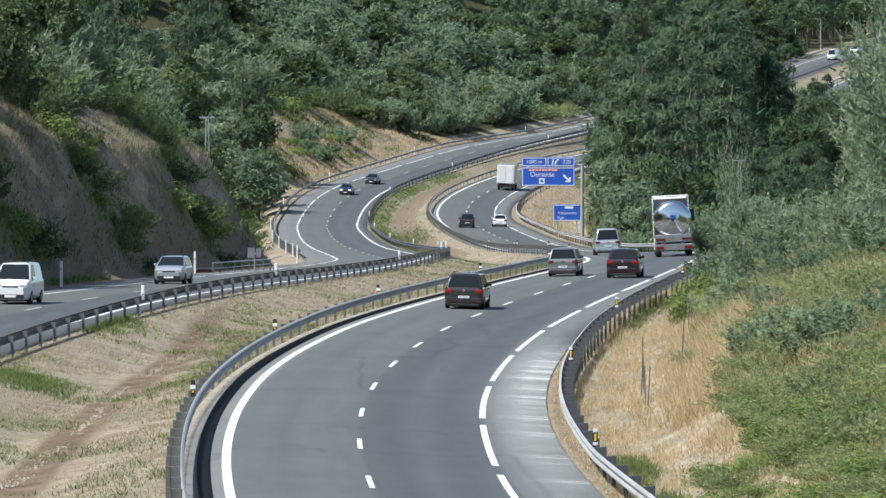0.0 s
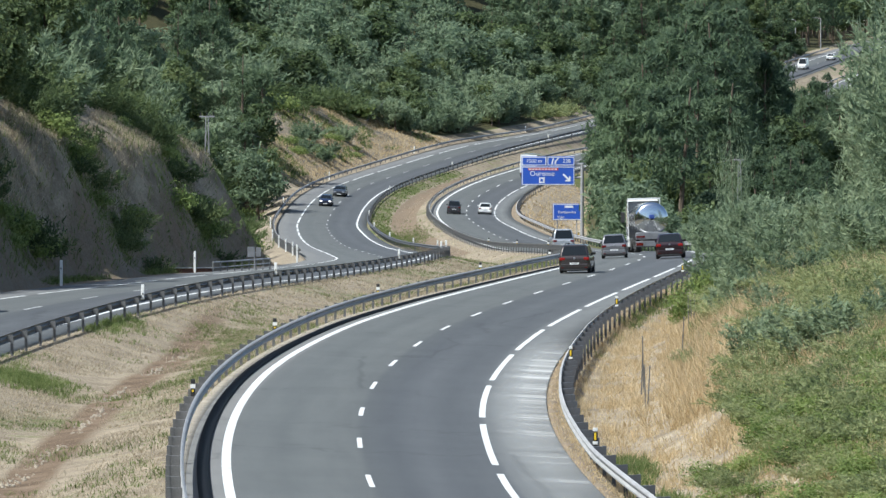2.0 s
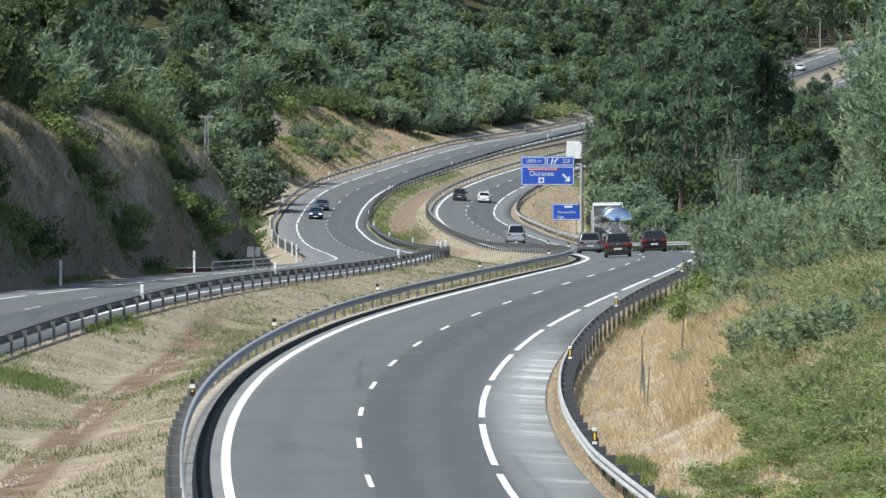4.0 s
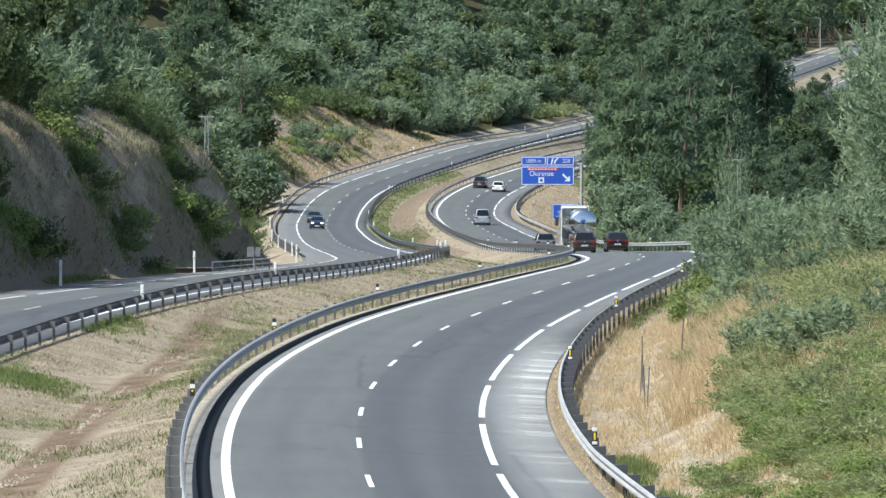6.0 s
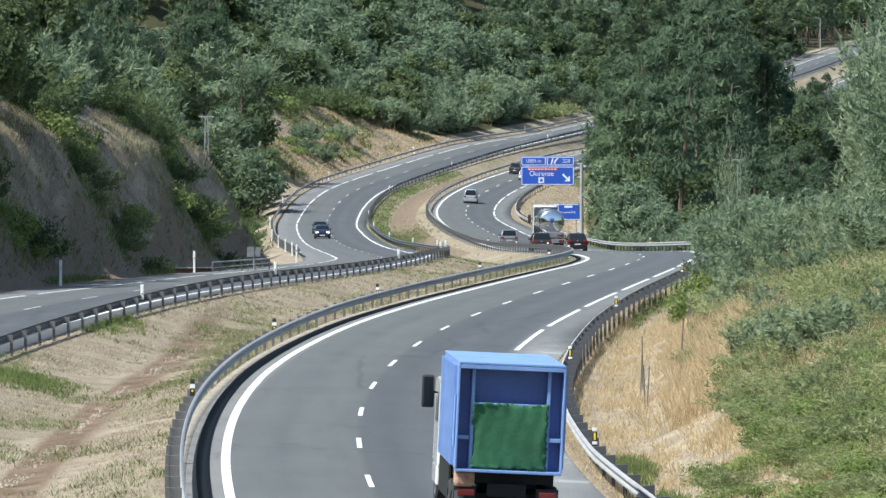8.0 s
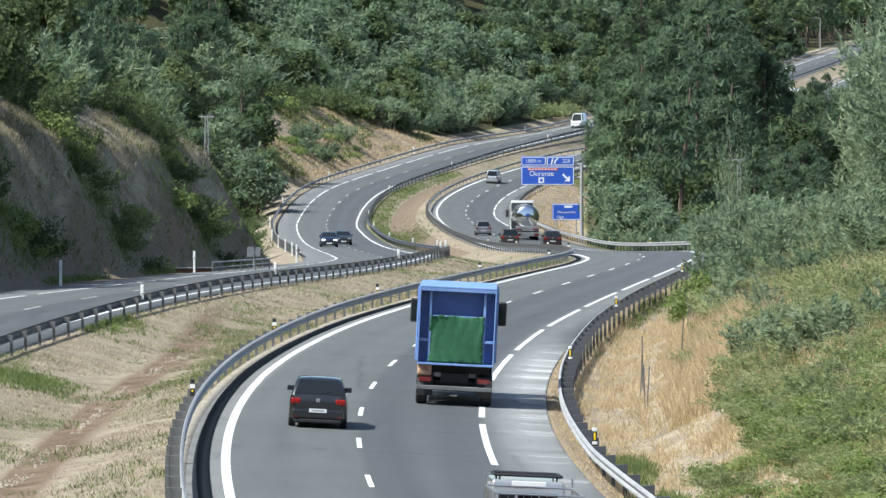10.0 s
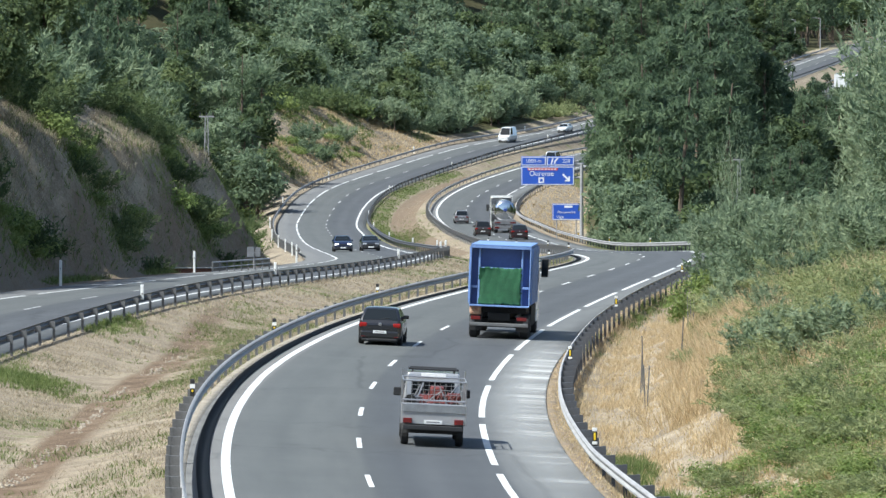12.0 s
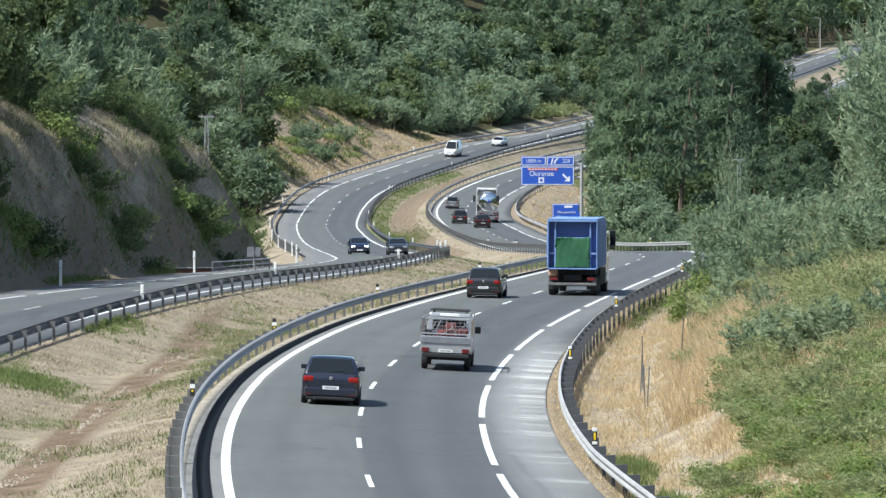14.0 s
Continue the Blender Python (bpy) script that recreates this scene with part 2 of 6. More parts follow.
def box(bm, x0, x1, y0, y1, z0, z1, bevel=0.0, taper=None):
    """A box; taper = (dx, dy) draws the top in on each side."""
    tx, ty = taper or (0, 0)
    c = [(x0, y0, z0), (x1, y0, z0), (x1, y1, z0), (x0, y1, z0), (x0 + tx, y0 + ty, z1), (x1 - tx, y0 + ty, z1), (x1 - tx, y1 - ty, z1), (x0 + tx, y1 - ty, z1)]
    v = [bm.verts.new(p) for p in c]
    fs = [bm.faces.new([v[i] for i in f]) for f in ((3, 2, 1, 0), (4, 5, 6, 7), (0, 1, 5, 4), (1, 2, 6, 5), (2, 3, 7, 6), (3, 0, 4, 7))]
    if bevel:
        es = list({e for f in fs for e in f.edges})
        bmesh.ops.bevel(bm, geom=es, offset=bevel, segments=2, affect="EDGES", profile=0.5)
    return bm


def boxes(*args):
    bm = bmesh.new()
    for a in args:
        box(bm, *a[:6], *(a[6:] if len(a) > 6 else ()))
    return bm


def rod(bm, a, b, r0, r1=None, sides=8):
    """A tapered rod from a to b."""
    r1 = r0 if r1 is None else r1
    a, b = Vector(a), Vector(b)
    q = (b - a).to_track_quat("Z", "Y")
    rings = []
    for p, r in ((a, r0), (b, r1)):
        rings.append([bm.verts.new(p + q @ Vector((r * math.cos(k * math.tau / sides), r * math.sin(k * math.tau / sides), 0))) for k in range(sides)])
    for k in range(sides):
        bm.faces.new((rings[0][k], rings[0][(k + 1) % sides], rings[1][(k + 1) % sides], rings[1][k]))
    bm.faces.new(rings[0][::-1])
    bm.faces.new(rings[1])
    return bm


def rods(*args, sides=8):
    bm = bmesh.new()
    for a in args:
        rod(bm, *a, sides=sides)
    return bm


# ---- the two carriageways: lane line as x and z over the way ahead ----
WAY = np.arange(-600.0, 1801.0, 1.0)


def drawn(knots, spread):
    """A smooth line through (way, value) knots."""
    k = np.array(knots, dtype=float)
    d = np.gradient(k[:, 1], k[:, 0])
    i = np.clip(np.searchsorted(k[:, 0], WAY) - 1, 0, len(k) - 2)
    h = k[i + 1, 0] - k[i, 0]
    t = np.clip((WAY - k[i, 0]) / h, 0, 1)
    v = k[i, 1] * (1 + 2 * t) * (1 - t) ** 2 + k[i + 1, 1] * t * t * (3 - 2 * t) + h * (d[i] * t * (1 - t) ** 2 + d[i + 1] * t * t * (t - 1))
    v = np.where(WAY < k[0, 0], k[0, 1] + d[0] * (WAY - k[0, 0]), v)
    v = np.where(WAY > k[-1, 0], k[-1, 1] + d[-1] * (WAY - k[-1, 0]), v)
    g = np.exp(-0.5 * (np.arange(-60, 61) / spread) ** 2)
    return np.convolve(np.pad(v, 60, mode="reflect", reflect_type="odd"), g / g.sum(), mode="valid")


OUT_X = drawn([(-600, 85), (-200, 38), (-100, 27), (0, 16.5), (50, 7.9), (100, 1.5), (151, -1.85), (169, -2.4), (187, -2.55), (203, -2.32), (220, -1.72), (236, -0.85),
               (253, 0.3), (270, 1.87), (287, 3.5), (303, 5.28), (320, 7.1), (336, 8.8), (352, 10.36), (367, 11.7), (383, 12.9), (398, 13.75), (430, 14.0),
               (465, 13.4), (498, 12.1), (524, 11.0), (555, 9.6), (590, 8.3), (640, 6.5), (690, 5.0), (776, 3.06), (812, 4.05), (850, 6.9), (900, 13.4), (950, 23.0), (1000, 35.5), (1080, 55), (1180, 76),
               (1300, 98), (1380, 110), (1500, 131), (1800, 190)], 9.0)
OUT_Z = drawn([(-600, 0), (0, 0), (200, 0), (250, 0), (287, -0.12), (320, -0.26), (352, -0.5), (383, -0.85), (420, -1.5), (480, -3.0), (560, -4.9), (640, -5.8),
               (700, -6.1), (776, -5.65), (850, -3.9), (900, -2.35), (950, -0.6), (1000, 1.2), (1100, 5.6), (1300, 15.2), (1380, 18.9), (1500, 23), (1800, 30)], 12.0)
IN_X = drawn([(-600, 40), (-200, 7), (-100, -3), (0, -11.5), (100, -19.5), (170, -22.3), (216, -21.4), (262, -18.0), (296, -15.0), (350, -10.8), (394, -7.4), (434, -5.2),
              (470, -4.8), (520, -6.2), (600, -10.0), (680, -13.0), (760, -14.8), (800, -14.3), (830, -12.8), (900, -3.8), (950, 6.8), (1000, 20.8), (1080, 39),
              (1180, 59), (1280, 76), (1380, 93), (1500, 113), (1800, 172)], 9.0)
IN_Z = drawn([(-600, 0.4), (0, 0.4), (200, 0.55), (240, 0.55), (262, 0.48), (280, 0.33), (300, 0.03), (340, -0.7), (390, -1.6), (434, -2.35), (520, -4.3), (600, -5.6), (680, -6.3),
             (760, -6.3), (830, -4.0), (900, -1.5), (950, 1.1), (1000, 3.4), (1100, 7.4), (1280, 14.5), (1380, 18.7), (1500, 23), (1800, 30)], 12.0)


def bank_of(x):
    slope = np.gradient(x, WAY)
    k = np.gradient(slope, WAY)
    g = np.exp(-0.5 * (np.arange(-60, 61) / 22.0) ** 2)
    return np.clip(np.convolve(np.pad(k, 60, mode="edge"), g / g.sum(), mode="valid") * 42.0, -0.05, 0.05), slope


OUT_BANK, OUT_SLOPE = bank_of(OUT_X)
IN_BANK, IN_SLOPE = bank_of(IN_X)
OUT, IN = (OUT_X, OUT_Z, OUT_BANK, OUT_SLOPE), (IN_X, IN_Z, IN_BANK, IN_SLOPE)


def on(line, way, off):
    """The point beside a carriageway's lane line: metres ahead, metres to the right. Works on numbers and arrays."""
    x, z, b, s = (np.interp(way, WAY, a) for a in line)
    c = 1.0 / np.sqrt(1 + s * s)
    return np.stack([x + off * c, way - off * s * c, z - off * b], axis=-1)


def heading(line, way):
    return -math.degrees(math.atan(float(np.interp(way, WAY, line[3]))))


def soft(a, b, v):
    t = np.clip((v - a) / (b - a), 0, 1)
    return t * t * (3 - 2 * t)
# ---- the land ----
OUT_L, OUT_R, IN_L, IN_R = -4.8, 5.85, -6.3, 4.9     # edges of the paved strips, from the lane lines


def rise_right(r, y):
    """Height over the paved edge, r metres to the right of the outbound road."""
    near = -0.45 * soft(0.2, 1.6, r) + 0.25 * soft(2.4, 4.0, r) + 6.5 * (1 - np.exp(-0.105 * np.maximum(r - 3.6, 0))) + 0.05 * np.maximum(r - 12, 0)
    far = -2.2 * soft(0.5, 9, r) + 0.22 * np.maximum(np.minimum(r, 90) - 14, 0)
    spur = soft(630, 730, y) * (1 - soft(920, 985, y))
    far = far + spur * 0.7 * (np.clip(r - 9, 0, 14) - np.clip(r - 24, 0, 14))
    k = soft(300, 400, y)
    return near * (1 - k) + far * k


def recess(y):
    """How far the face of the cut lies back: buttresses step forward and fall back slowly."""
    out = 0.0
    for y0, deep in ((338, 2.0), (378, 1.9), (424, 2.0)):
        out = out + deep * soft(y0 - 34, y0 - 8, y) * (1 - soft(y0, y0 + 7, y))
    return out


def rise_left(l, y):
    """Height over the paved edge, l metres to the left of the inbound road."""
    lf = l - recess(y)
    cut = 2.0 * np.minimum(np.maximum(lf - 1.3, 0), 4.1) + 0.68 * np.clip(lf - 5.4, 0, 120)
    gully = -1.8 * soft(0.5, 6, l) + 0.5 * np.clip(l - 9, 0, 130)
    second = 0.66 * np.minimum(np.maximum(l - 1.5, 0), 13.0) + 0.22 * np.clip(l - 14, 0, 200)
    third = 0.25 * np.minimum(l, 8) + 0.42 * np.clip(l - 10, 0, 150)
    last = 0.9 * np.minimum(np.maximum(l - 2.0, 0), 7) + 0.5 * np.clip(l - 9, 0, 150)
    k1, k2, k3, k4 = soft(428, 452, y), soft(805, 845, y), soft(905, 970, y), soft(1120, 1200, y)
    h = cut * (1 - k1) + gully * k1
    h = h * (1 - k2) + second * k2
    h = h * (1 - k3) + third * k3
    h = h * (1 - k4) + last * k4
    k5 = soft(1365, 1405, y)
    return h * (1 - k5) + 0.03 * l * k5


def edge_z(line, off, y):
    return np.interp(y, WAY, line[1]) - off * np.interp(y, WAY, line[2])


def ground_z(x, y):
    x, y = np.asarray(x, dtype=float), np.asarray(y, dtype=float)
    xo, xi = np.interp(y, WAY, OUT_X), np.interp(y, WAY, IN_X)
    r, l = x - xo - OUT_R, xi + IN_L - x
    a, b = xi + IN_R, xo + OUT_L
    t = np.clip((x - a) / (b - a), 0, 1)
    za, zb = edge_z(IN, IN_R, y), edge_z(OUT, OUT_L, y)
    z = za + (zb - za) * t - 0.75 * np.sin(np.pi * t) ** 2 - 0.05
    z = np.where(r > 0, edge_z(OUT, OUT_R, y) + rise_right(r, y) - 0.025, z)
    z = np.where(l > 0, edge_z(IN, IN_L, y) + rise_left(l, y) - 0.05, z)
    deep = 0.35
    on_out, on_in = (x > b) & (r < 0), (x < a) & (l < 0)
    z = np.where(on_out, edge_z(OUT, 0, y) - (x - xo) * np.interp(y, WAY, OUT_BANK) - deep, z)
    z = np.where(on_in, edge_z(IN, 0, y) - (x - xi) * np.interp(y, WAY, IN_BANK) - deep, z)
    return z


def bumps(x, y, size):
    return np.array([noise.noise(Vector((float(a) / size, float(b) / size, 3.1))) for a, b in zip(np.ravel(x), np.ravel(y))]).reshape(np.shape(x))


def build_ground():
    rows = np.concatenate([np.arange(-600, 120, 30.0), np.arange(120, 460, 2.5), np.arange(460, 1060, 5.0), np.arange(1060, 1500, 12.0), np.array([1500, 1560, 1640, 1720, 1800.0])])
    grow = np.concatenate([[0.01], np.arange(0.3, 20, 0.9), np.arange(20, 60, 2.5), np.geomspace(60, 2600, 22)])
    med = np.linspace(0.02, 0.98, 19)
    ys = []
    xs = []
    for y in rows:
        xo, xi = np.interp(y, WAY, OUT_X), np.interp(y, WAY, IN_X)
        a, b = xi + IN_R, xo + OUT_L
        xs.append(np.concatenate([xi + IN_L - grow[::-1], [xi + IN_L + 0.03, xi, a - 0.15], a + (b - a) * med, [b + 0.15, xo, xo + OUT_R - 0.03], xo + OUT_R + grow]))
        ys.append(np.full(len(xs[-1]), y))
    xs, ys = np.array(xs), np.array(ys)
    zs = ground_z(xs, ys)
    off = np.minimum(np.abs(xs - np.interp(ys, WAY, OUT_X) - 1), np.abs(xs - np.interp(ys, WAY, IN_X) + 1)) - 6.4
    rough = np.clip(off / 3, 0, 1)
    zs = zs + rough * (0.12 * bumps(xs, ys, 4.0) + 0.35 * np.clip(off / 12, 0, 1) * bumps(xs, ys, 7.0))
    nr, nc = xs.shape
    verts = np.stack([xs, ys, zs], axis=-1).reshape(-1, 3)
    i = np.arange(nr * nc).reshape(nr, nc)
    faces = np.stack([i[:-1, :-1], i[:-1, 1:], i[1:, 1:], i[1:, :-1]], axis=-1).reshape(-1, 4)
    me = mesh_of("ground", verts, faces.tolist(), SOIL, True)
    r = xs - np.interp(ys, WAY, OUT_X) - OUT_R
    l = np.interp(ys, WAY, IN_X) + IN_L - xs
    g = np.full(xs.shape, 0.41)
    side_a, side_b = np.interp(ys, WAY, IN_X) + IN_R, np.interp(ys, WAY, OUT_X) + OUT_L
    t = (xs - side_a) / (side_b - side_a)
    g = np.where((t > 0) & (t < 0.32) & (ys > 600) & (ys < 900), 0.66, g)
    g = np.where((t > 0.3) & (t < 1) & (ys > 340) & (ys < 440), 0.5, g)
    g = np.where(r > 0, 0.12 + 0.7 * soft(5, 12, r) + 0.6 * soft(380, 430, ys), g)
    g = np.where(l > 0, 0.42 + 0.5 * soft(9, 14, l), g)
    for y0 in (338, 378, 424):
        g = np.where((l > 4.5) & (l < 12) & (ys > y0 - 6) & (ys < y0 + 12), 0.1, g)
    g = np.where((l > 0) & (ys > 430) & (ys < 830), 0.25 + 1.2 * soft(3, 8, l), g)
    g = np.where((l > 0) & (ys > 830) & (ys < 960), 0.14 + 0.8 * soft(13, 18, l), g)
    g = np.where((l > 0) & (l < 16) & (ys > 840) & (ys < 905), g + 0.14, g)
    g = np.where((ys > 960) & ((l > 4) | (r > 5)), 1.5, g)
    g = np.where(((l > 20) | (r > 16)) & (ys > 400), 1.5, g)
    g = np.where((r > 0) & (r < 10) & (ys > 600) & (ys < 880), 0.1, g)
    med_x = xs + 11.4 - 0.8 * soft(195, 235, ys)
    g = np.where((t > 0.42) & (t < 0.85) & (ys > 185) & (ys < 330), g + 0.07, g)
    bare = 0.9 * np.exp(-(med_x / 0.6) ** 2) * (1 - soft(225, 300, ys)) + 0.42 * np.exp(-((med_x - 0.5) / 1.3) ** 2) * (1 - soft(250, 330, ys))
    bare = np.where((t > 0.36) & (t < 0.8) & (ys > 560) & (ys < 900), 0.6, bare)
    bare = np.where((l > 0) & (l < 9) & (ys < 440), 0.55, bare)
    for y0 in (338, 378, 424):
        bare = np.where((l > 4.5) & (l < 12) & (ys > y0 - 6) & (ys < y0 + 12), 0.1, bare)
    bare = np.where((l > 0) & (l < 12) & (ys > 870) & (ys < 980), 0.05 + 0.4 * soft(925, 955, ys), bare)
    bare = np.where((r > 0) & (r < 0.9), 0.5, bare)
    low = me.attributes.new("bare", "FLOAT", "POINT")
    low.data.foreach_set("value", bare.astype(np.float32).ravel())
    att = me.attributes.new("green", "FLOAT", "POINT")
    att.data.foreach_set("value", g.astype(np.float32).ravel())
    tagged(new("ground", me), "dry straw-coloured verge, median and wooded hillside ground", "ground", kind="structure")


build_ground()


def widened(way, knots):
    """How far a line or rail strays from its usual distance, by the way ahead."""
    return np.interp(way, [k[0] for k in knots], [k[1] for k in knots])


STRAY_LEFT = ((120, 0.17), (142, 0.17), (157, 0.1), (173, 0.05), (190, -0.02), (205, -0.1), (220, -0.12), (250, -0.05), (300, 0.0))
STRAY_RIGHT = ((120, -0.25), (151, -0.16), (172, 0.02), (195, 0.13), (218, 0.25), (243, 0.34), (268, 0.33), (292, 0.27), (316, 0.2), (344, 0.08), (380, 0.0))
STRAY_RAIL = ((120, 0.05), (140, 0.02), (157, -0.15), (170, -0.05), (185, 0.03), (198, 0.1), (218, 0.17), (233, 0.2), (253, 0.12), (275, 0.0), (310, -0.1), (360, 0.0), (450, 0.3))
STRAIGHT = ((0, 0.0), (1, 0.0))


def ribbon(name, line, o0, o1, y0, y1, lift, material, step=2.0, parent=None, drop=0.0, stray=STRAIGHT):
    """A strip along a carriageway between two offsets, with turned-down sides where drop is given."""
    n = max(2, int(round((y1 - y0) / step)) + 1)
    way = np.linspace(y0, y1, n)
    cols = np.linspace(o0, o1, max(2, int(round(abs(o1 - o0) / 1.6)) + 1))
    pts, uv = [], []
    for o in cols:
        p = on(line, way, o + widened(way, stray))
        p[:, 2] += lift
        pts.append(p)
        uv.append(np.stack([np.full(n, o), way], axis=-1))
    if drop:
        first, last = pts[0].copy(), pts[-1].copy()
        first[:, 2] -= drop
        last[:, 2] -= drop
        pts, uv = [first] + pts + [last], [uv[0]] + uv + [uv[-1]]
    pts, uv = np.array(pts), np.array(uv)
    i = np.arange(pts.shape[0] * n).reshape(pts.shape[0], n)
    faces = np.stack([i[:-1, :-1], i[1:, :-1], i[1:, 1:], i[:-1, 1:]], axis=-1).reshape(-1, 4)
    me = mesh_of(name, pts.reshape(-1, 3), faces.tolist(), material, True, uv.reshape(-1, 2))
    ob = new(name, me)
    if parent:
        ob.parent = parent
    return ob


road_out = tagged(ribbon("road_1", OUT, OUT_L, OUT_R, -590, 1790, 0.0, ASPHALT, 2.0, None, 0.4), "worn grey asphalt carriageway with a darker slow lane", "road", kind="structure")
road_in = tagged(ribbon("road_2", IN, IN_R, IN_L, -590, 1790, 0.0, ASPHALT, 2.0, None, 0.4), "worn grey asphalt carriageway of the oncoming traffic", "road", kind="structure")


def markings():
    def lines(road, line, solid, dashed, wide, edge_from, lane_from, lane_step, lane_paint, left, right):
        tagged(ribbon("edge_line", line, solid - wide / 2, solid + wide / 2, -100, 1700, 0.006, WHITE_LINE, 2.0, road, 0.0, left), "solid white edge line")
        for y in np.arange(edge_from, 1420, 24.0):
            tagged(ribbon("edge_dash", line, dashed - 0.1, dashed + 0.1, y, y + 20.2, 0.006, WHITE_LINE, 2.0, road, 0.0, right), "long white edge dash")
        for y in np.arange(lane_from, 1420, lane_step):
            tagged(ribbon("lane_dash", line, -0.145, 0.0, y, y + 4.8, 0.006, lane_paint, 2.4, road), "short white lane dash")
    lines(road_out, OUT, -3.88, 3.64, 0.25, 16.3, 33.4, 16.5, WHITE_LINE, STRAY_LEFT, STRAY_RIGHT)
    lines(road_in, IN, 3.73, -3.73, 0.22, 21.0, 37.0, 17.0, FADED_LINE, STRAIGHT, STRAIGHT)


markings()
tagged(ribbon("worn_paint", OUT, 3.9, 5.84, 140, 250, 0.005, WORN_PAINT, 1.0, road_out), "worn pale bands across the shoulder")
# near-black strip, slightly raised, between the edge line and the median rail
tagged(ribbon("drain_kerb", OUT, -4.66, -4.33, 60, 700, 0.045, DEEP_BLACK, 2.0, road_out, 0.06, STRAY_LEFT), "low black raised strip beside the edge line")
tagged(ribbon("dusty_strip", OUT, -5.16, -4.805, 60, 700, -0.012, DUST, 2.0, road_out, 0.3), "dusty pale concrete strip under the rail")


# ---- guard rails ----
WAVE = [(0.0, 0.75), (0.035, 0.735), (0.075, 0.70), (0.075, 0.66), (0.02, 0.615), (0.0, 0.59), (0.02, 0.565), (0.075, 0.52), (0.075, 0.48), (0.035, 0.445), (0.0, 0.43)]


def guard_rail(line, off, y0, y1, side, label, post_step=4.0, near_step=4.0, last=1060, steel=None, deep=0.2, post_steel=None, stray=STRAIGHT):
    """A wave-beam rail; side is +1 where the road lies to the right of it."""
    rail = tagged(new("guard_rail"), label, "guard rail", "guard rails along the motorway")
    way = np.linspace(y0, y1, int((y1 - y0) / 2) + 1)
    way_off = off + widened(way, stray)
    base = on(line, way, way_off)
    n = len(way)
    prof = WAVE + [(-0.006 + x, z) for x, z in WAVE[::-1]]
    pts = []
    for dx, z in prof:
        p = on(line, way, way_off + side * dx)
        p[:, 2] = base[:, 2] + z
        pts.append(p)
    pts = np.array(pts)
    m = len(prof)
    i = np.arange(m * n).reshape(m, n)
    j = np.roll(i, -1, axis=0)
    faces = np.stack([i[:, :-1], j[:, :-1], j[:, 1:], i[:, 1:]], axis=-1).reshape(-1, 4)
    part("beam", mesh_of("beam", pts.reshape(-1, 3), faces.tolist(), steel or STEEL, False), rail)
    bm = boxes((-0.05, 0.05, -0.06, 0.06, -0.45, 0.72), (0.05, deep - 0.01, -0.05, 0.05, 0.47 if deep < 0.3 else 0.4, 0.71))
    me = bpy.data.meshes.new("post")
    bm.to_mesh(me)
    bm.free()
    me.materials.append(post_steel or DULL_STEEL)
    for y in [*np.arange(y0 + 1.0, 560, near_step), *np.arange(max(560, y0 + 1), last, post_step)]:
        o = off + float(widened(y, stray))
        p = on(line, y, o - side * deep)
        part("post", me, rail, "", pose(p[0], p[1], float(on(line, y, o)[2]), 0, 0, heading(line, y) + (0 if side > 0 else 180)))
    return rail


guard_rail(OUT, -4.93, 110, 1420, 1, "galvanised steel guard rail on posts beside the median", 4.5, 4.0, 1060, None, 0.32)
# outer posts and oncoming beam take the steel with shade in its colour
guard_rail(OUT, 6.24, 110, 1420, -1, "galvanised steel guard rail on posts at the outer verge", 4.5, 4.0, 1060, None, 0.36, SHADED_STEEL, STRAY_RAIL)
guard_rail(IN, 5.1, 120, 1420, -1, "galvanised steel guard rail on posts along the oncoming median", 4.0, 4.2, 1060, SHADED_STEEL)
guard_rail(IN, -6.6, 505, 1420, 1, "galvanised steel guard rail at the foot of the far bank")
# ---- trees and shrubs ----
def leaf_blades(rng, centers, radii, count, size, aspect=0.55, droop=0.0, squash=0.8, up=0.35):
    """Leaf blades on clumps: an (n, 3, 3) array."""
    k = rng.integers(0, len(centers), count)
    d = rng.normal(size=(count, 3))
    d /= np.linalg.norm(d, axis=1, keepdims=True)
    rad = radii[k] * rng.uniform(0.55, 1.08, count)
    p = centers[k] + d * rad[:, None] * np.array([1, 1, squash])
    nrm = d + rng.normal(size=(count, 3)) * 0.55 + np.array([0, 0, up])
    nrm /= np.linalg.norm(nrm, axis=1, keepdims=True)
    a = np.cross(nrm, rng.normal(size=(count, 3)))
    a[:, 2] -= droop
    a /= np.linalg.norm(a, axis=1, keepdims=True)
    b = np.cross(nrm, a)
    s = size * rng.uniform(0.6, 1.4, count)[:, None]
    a, b = a * s, b * s * aspect
    return np.stack([p - a * 0.8 - b, p + a * 1.2, p - a * 0.5 + b], axis=1)


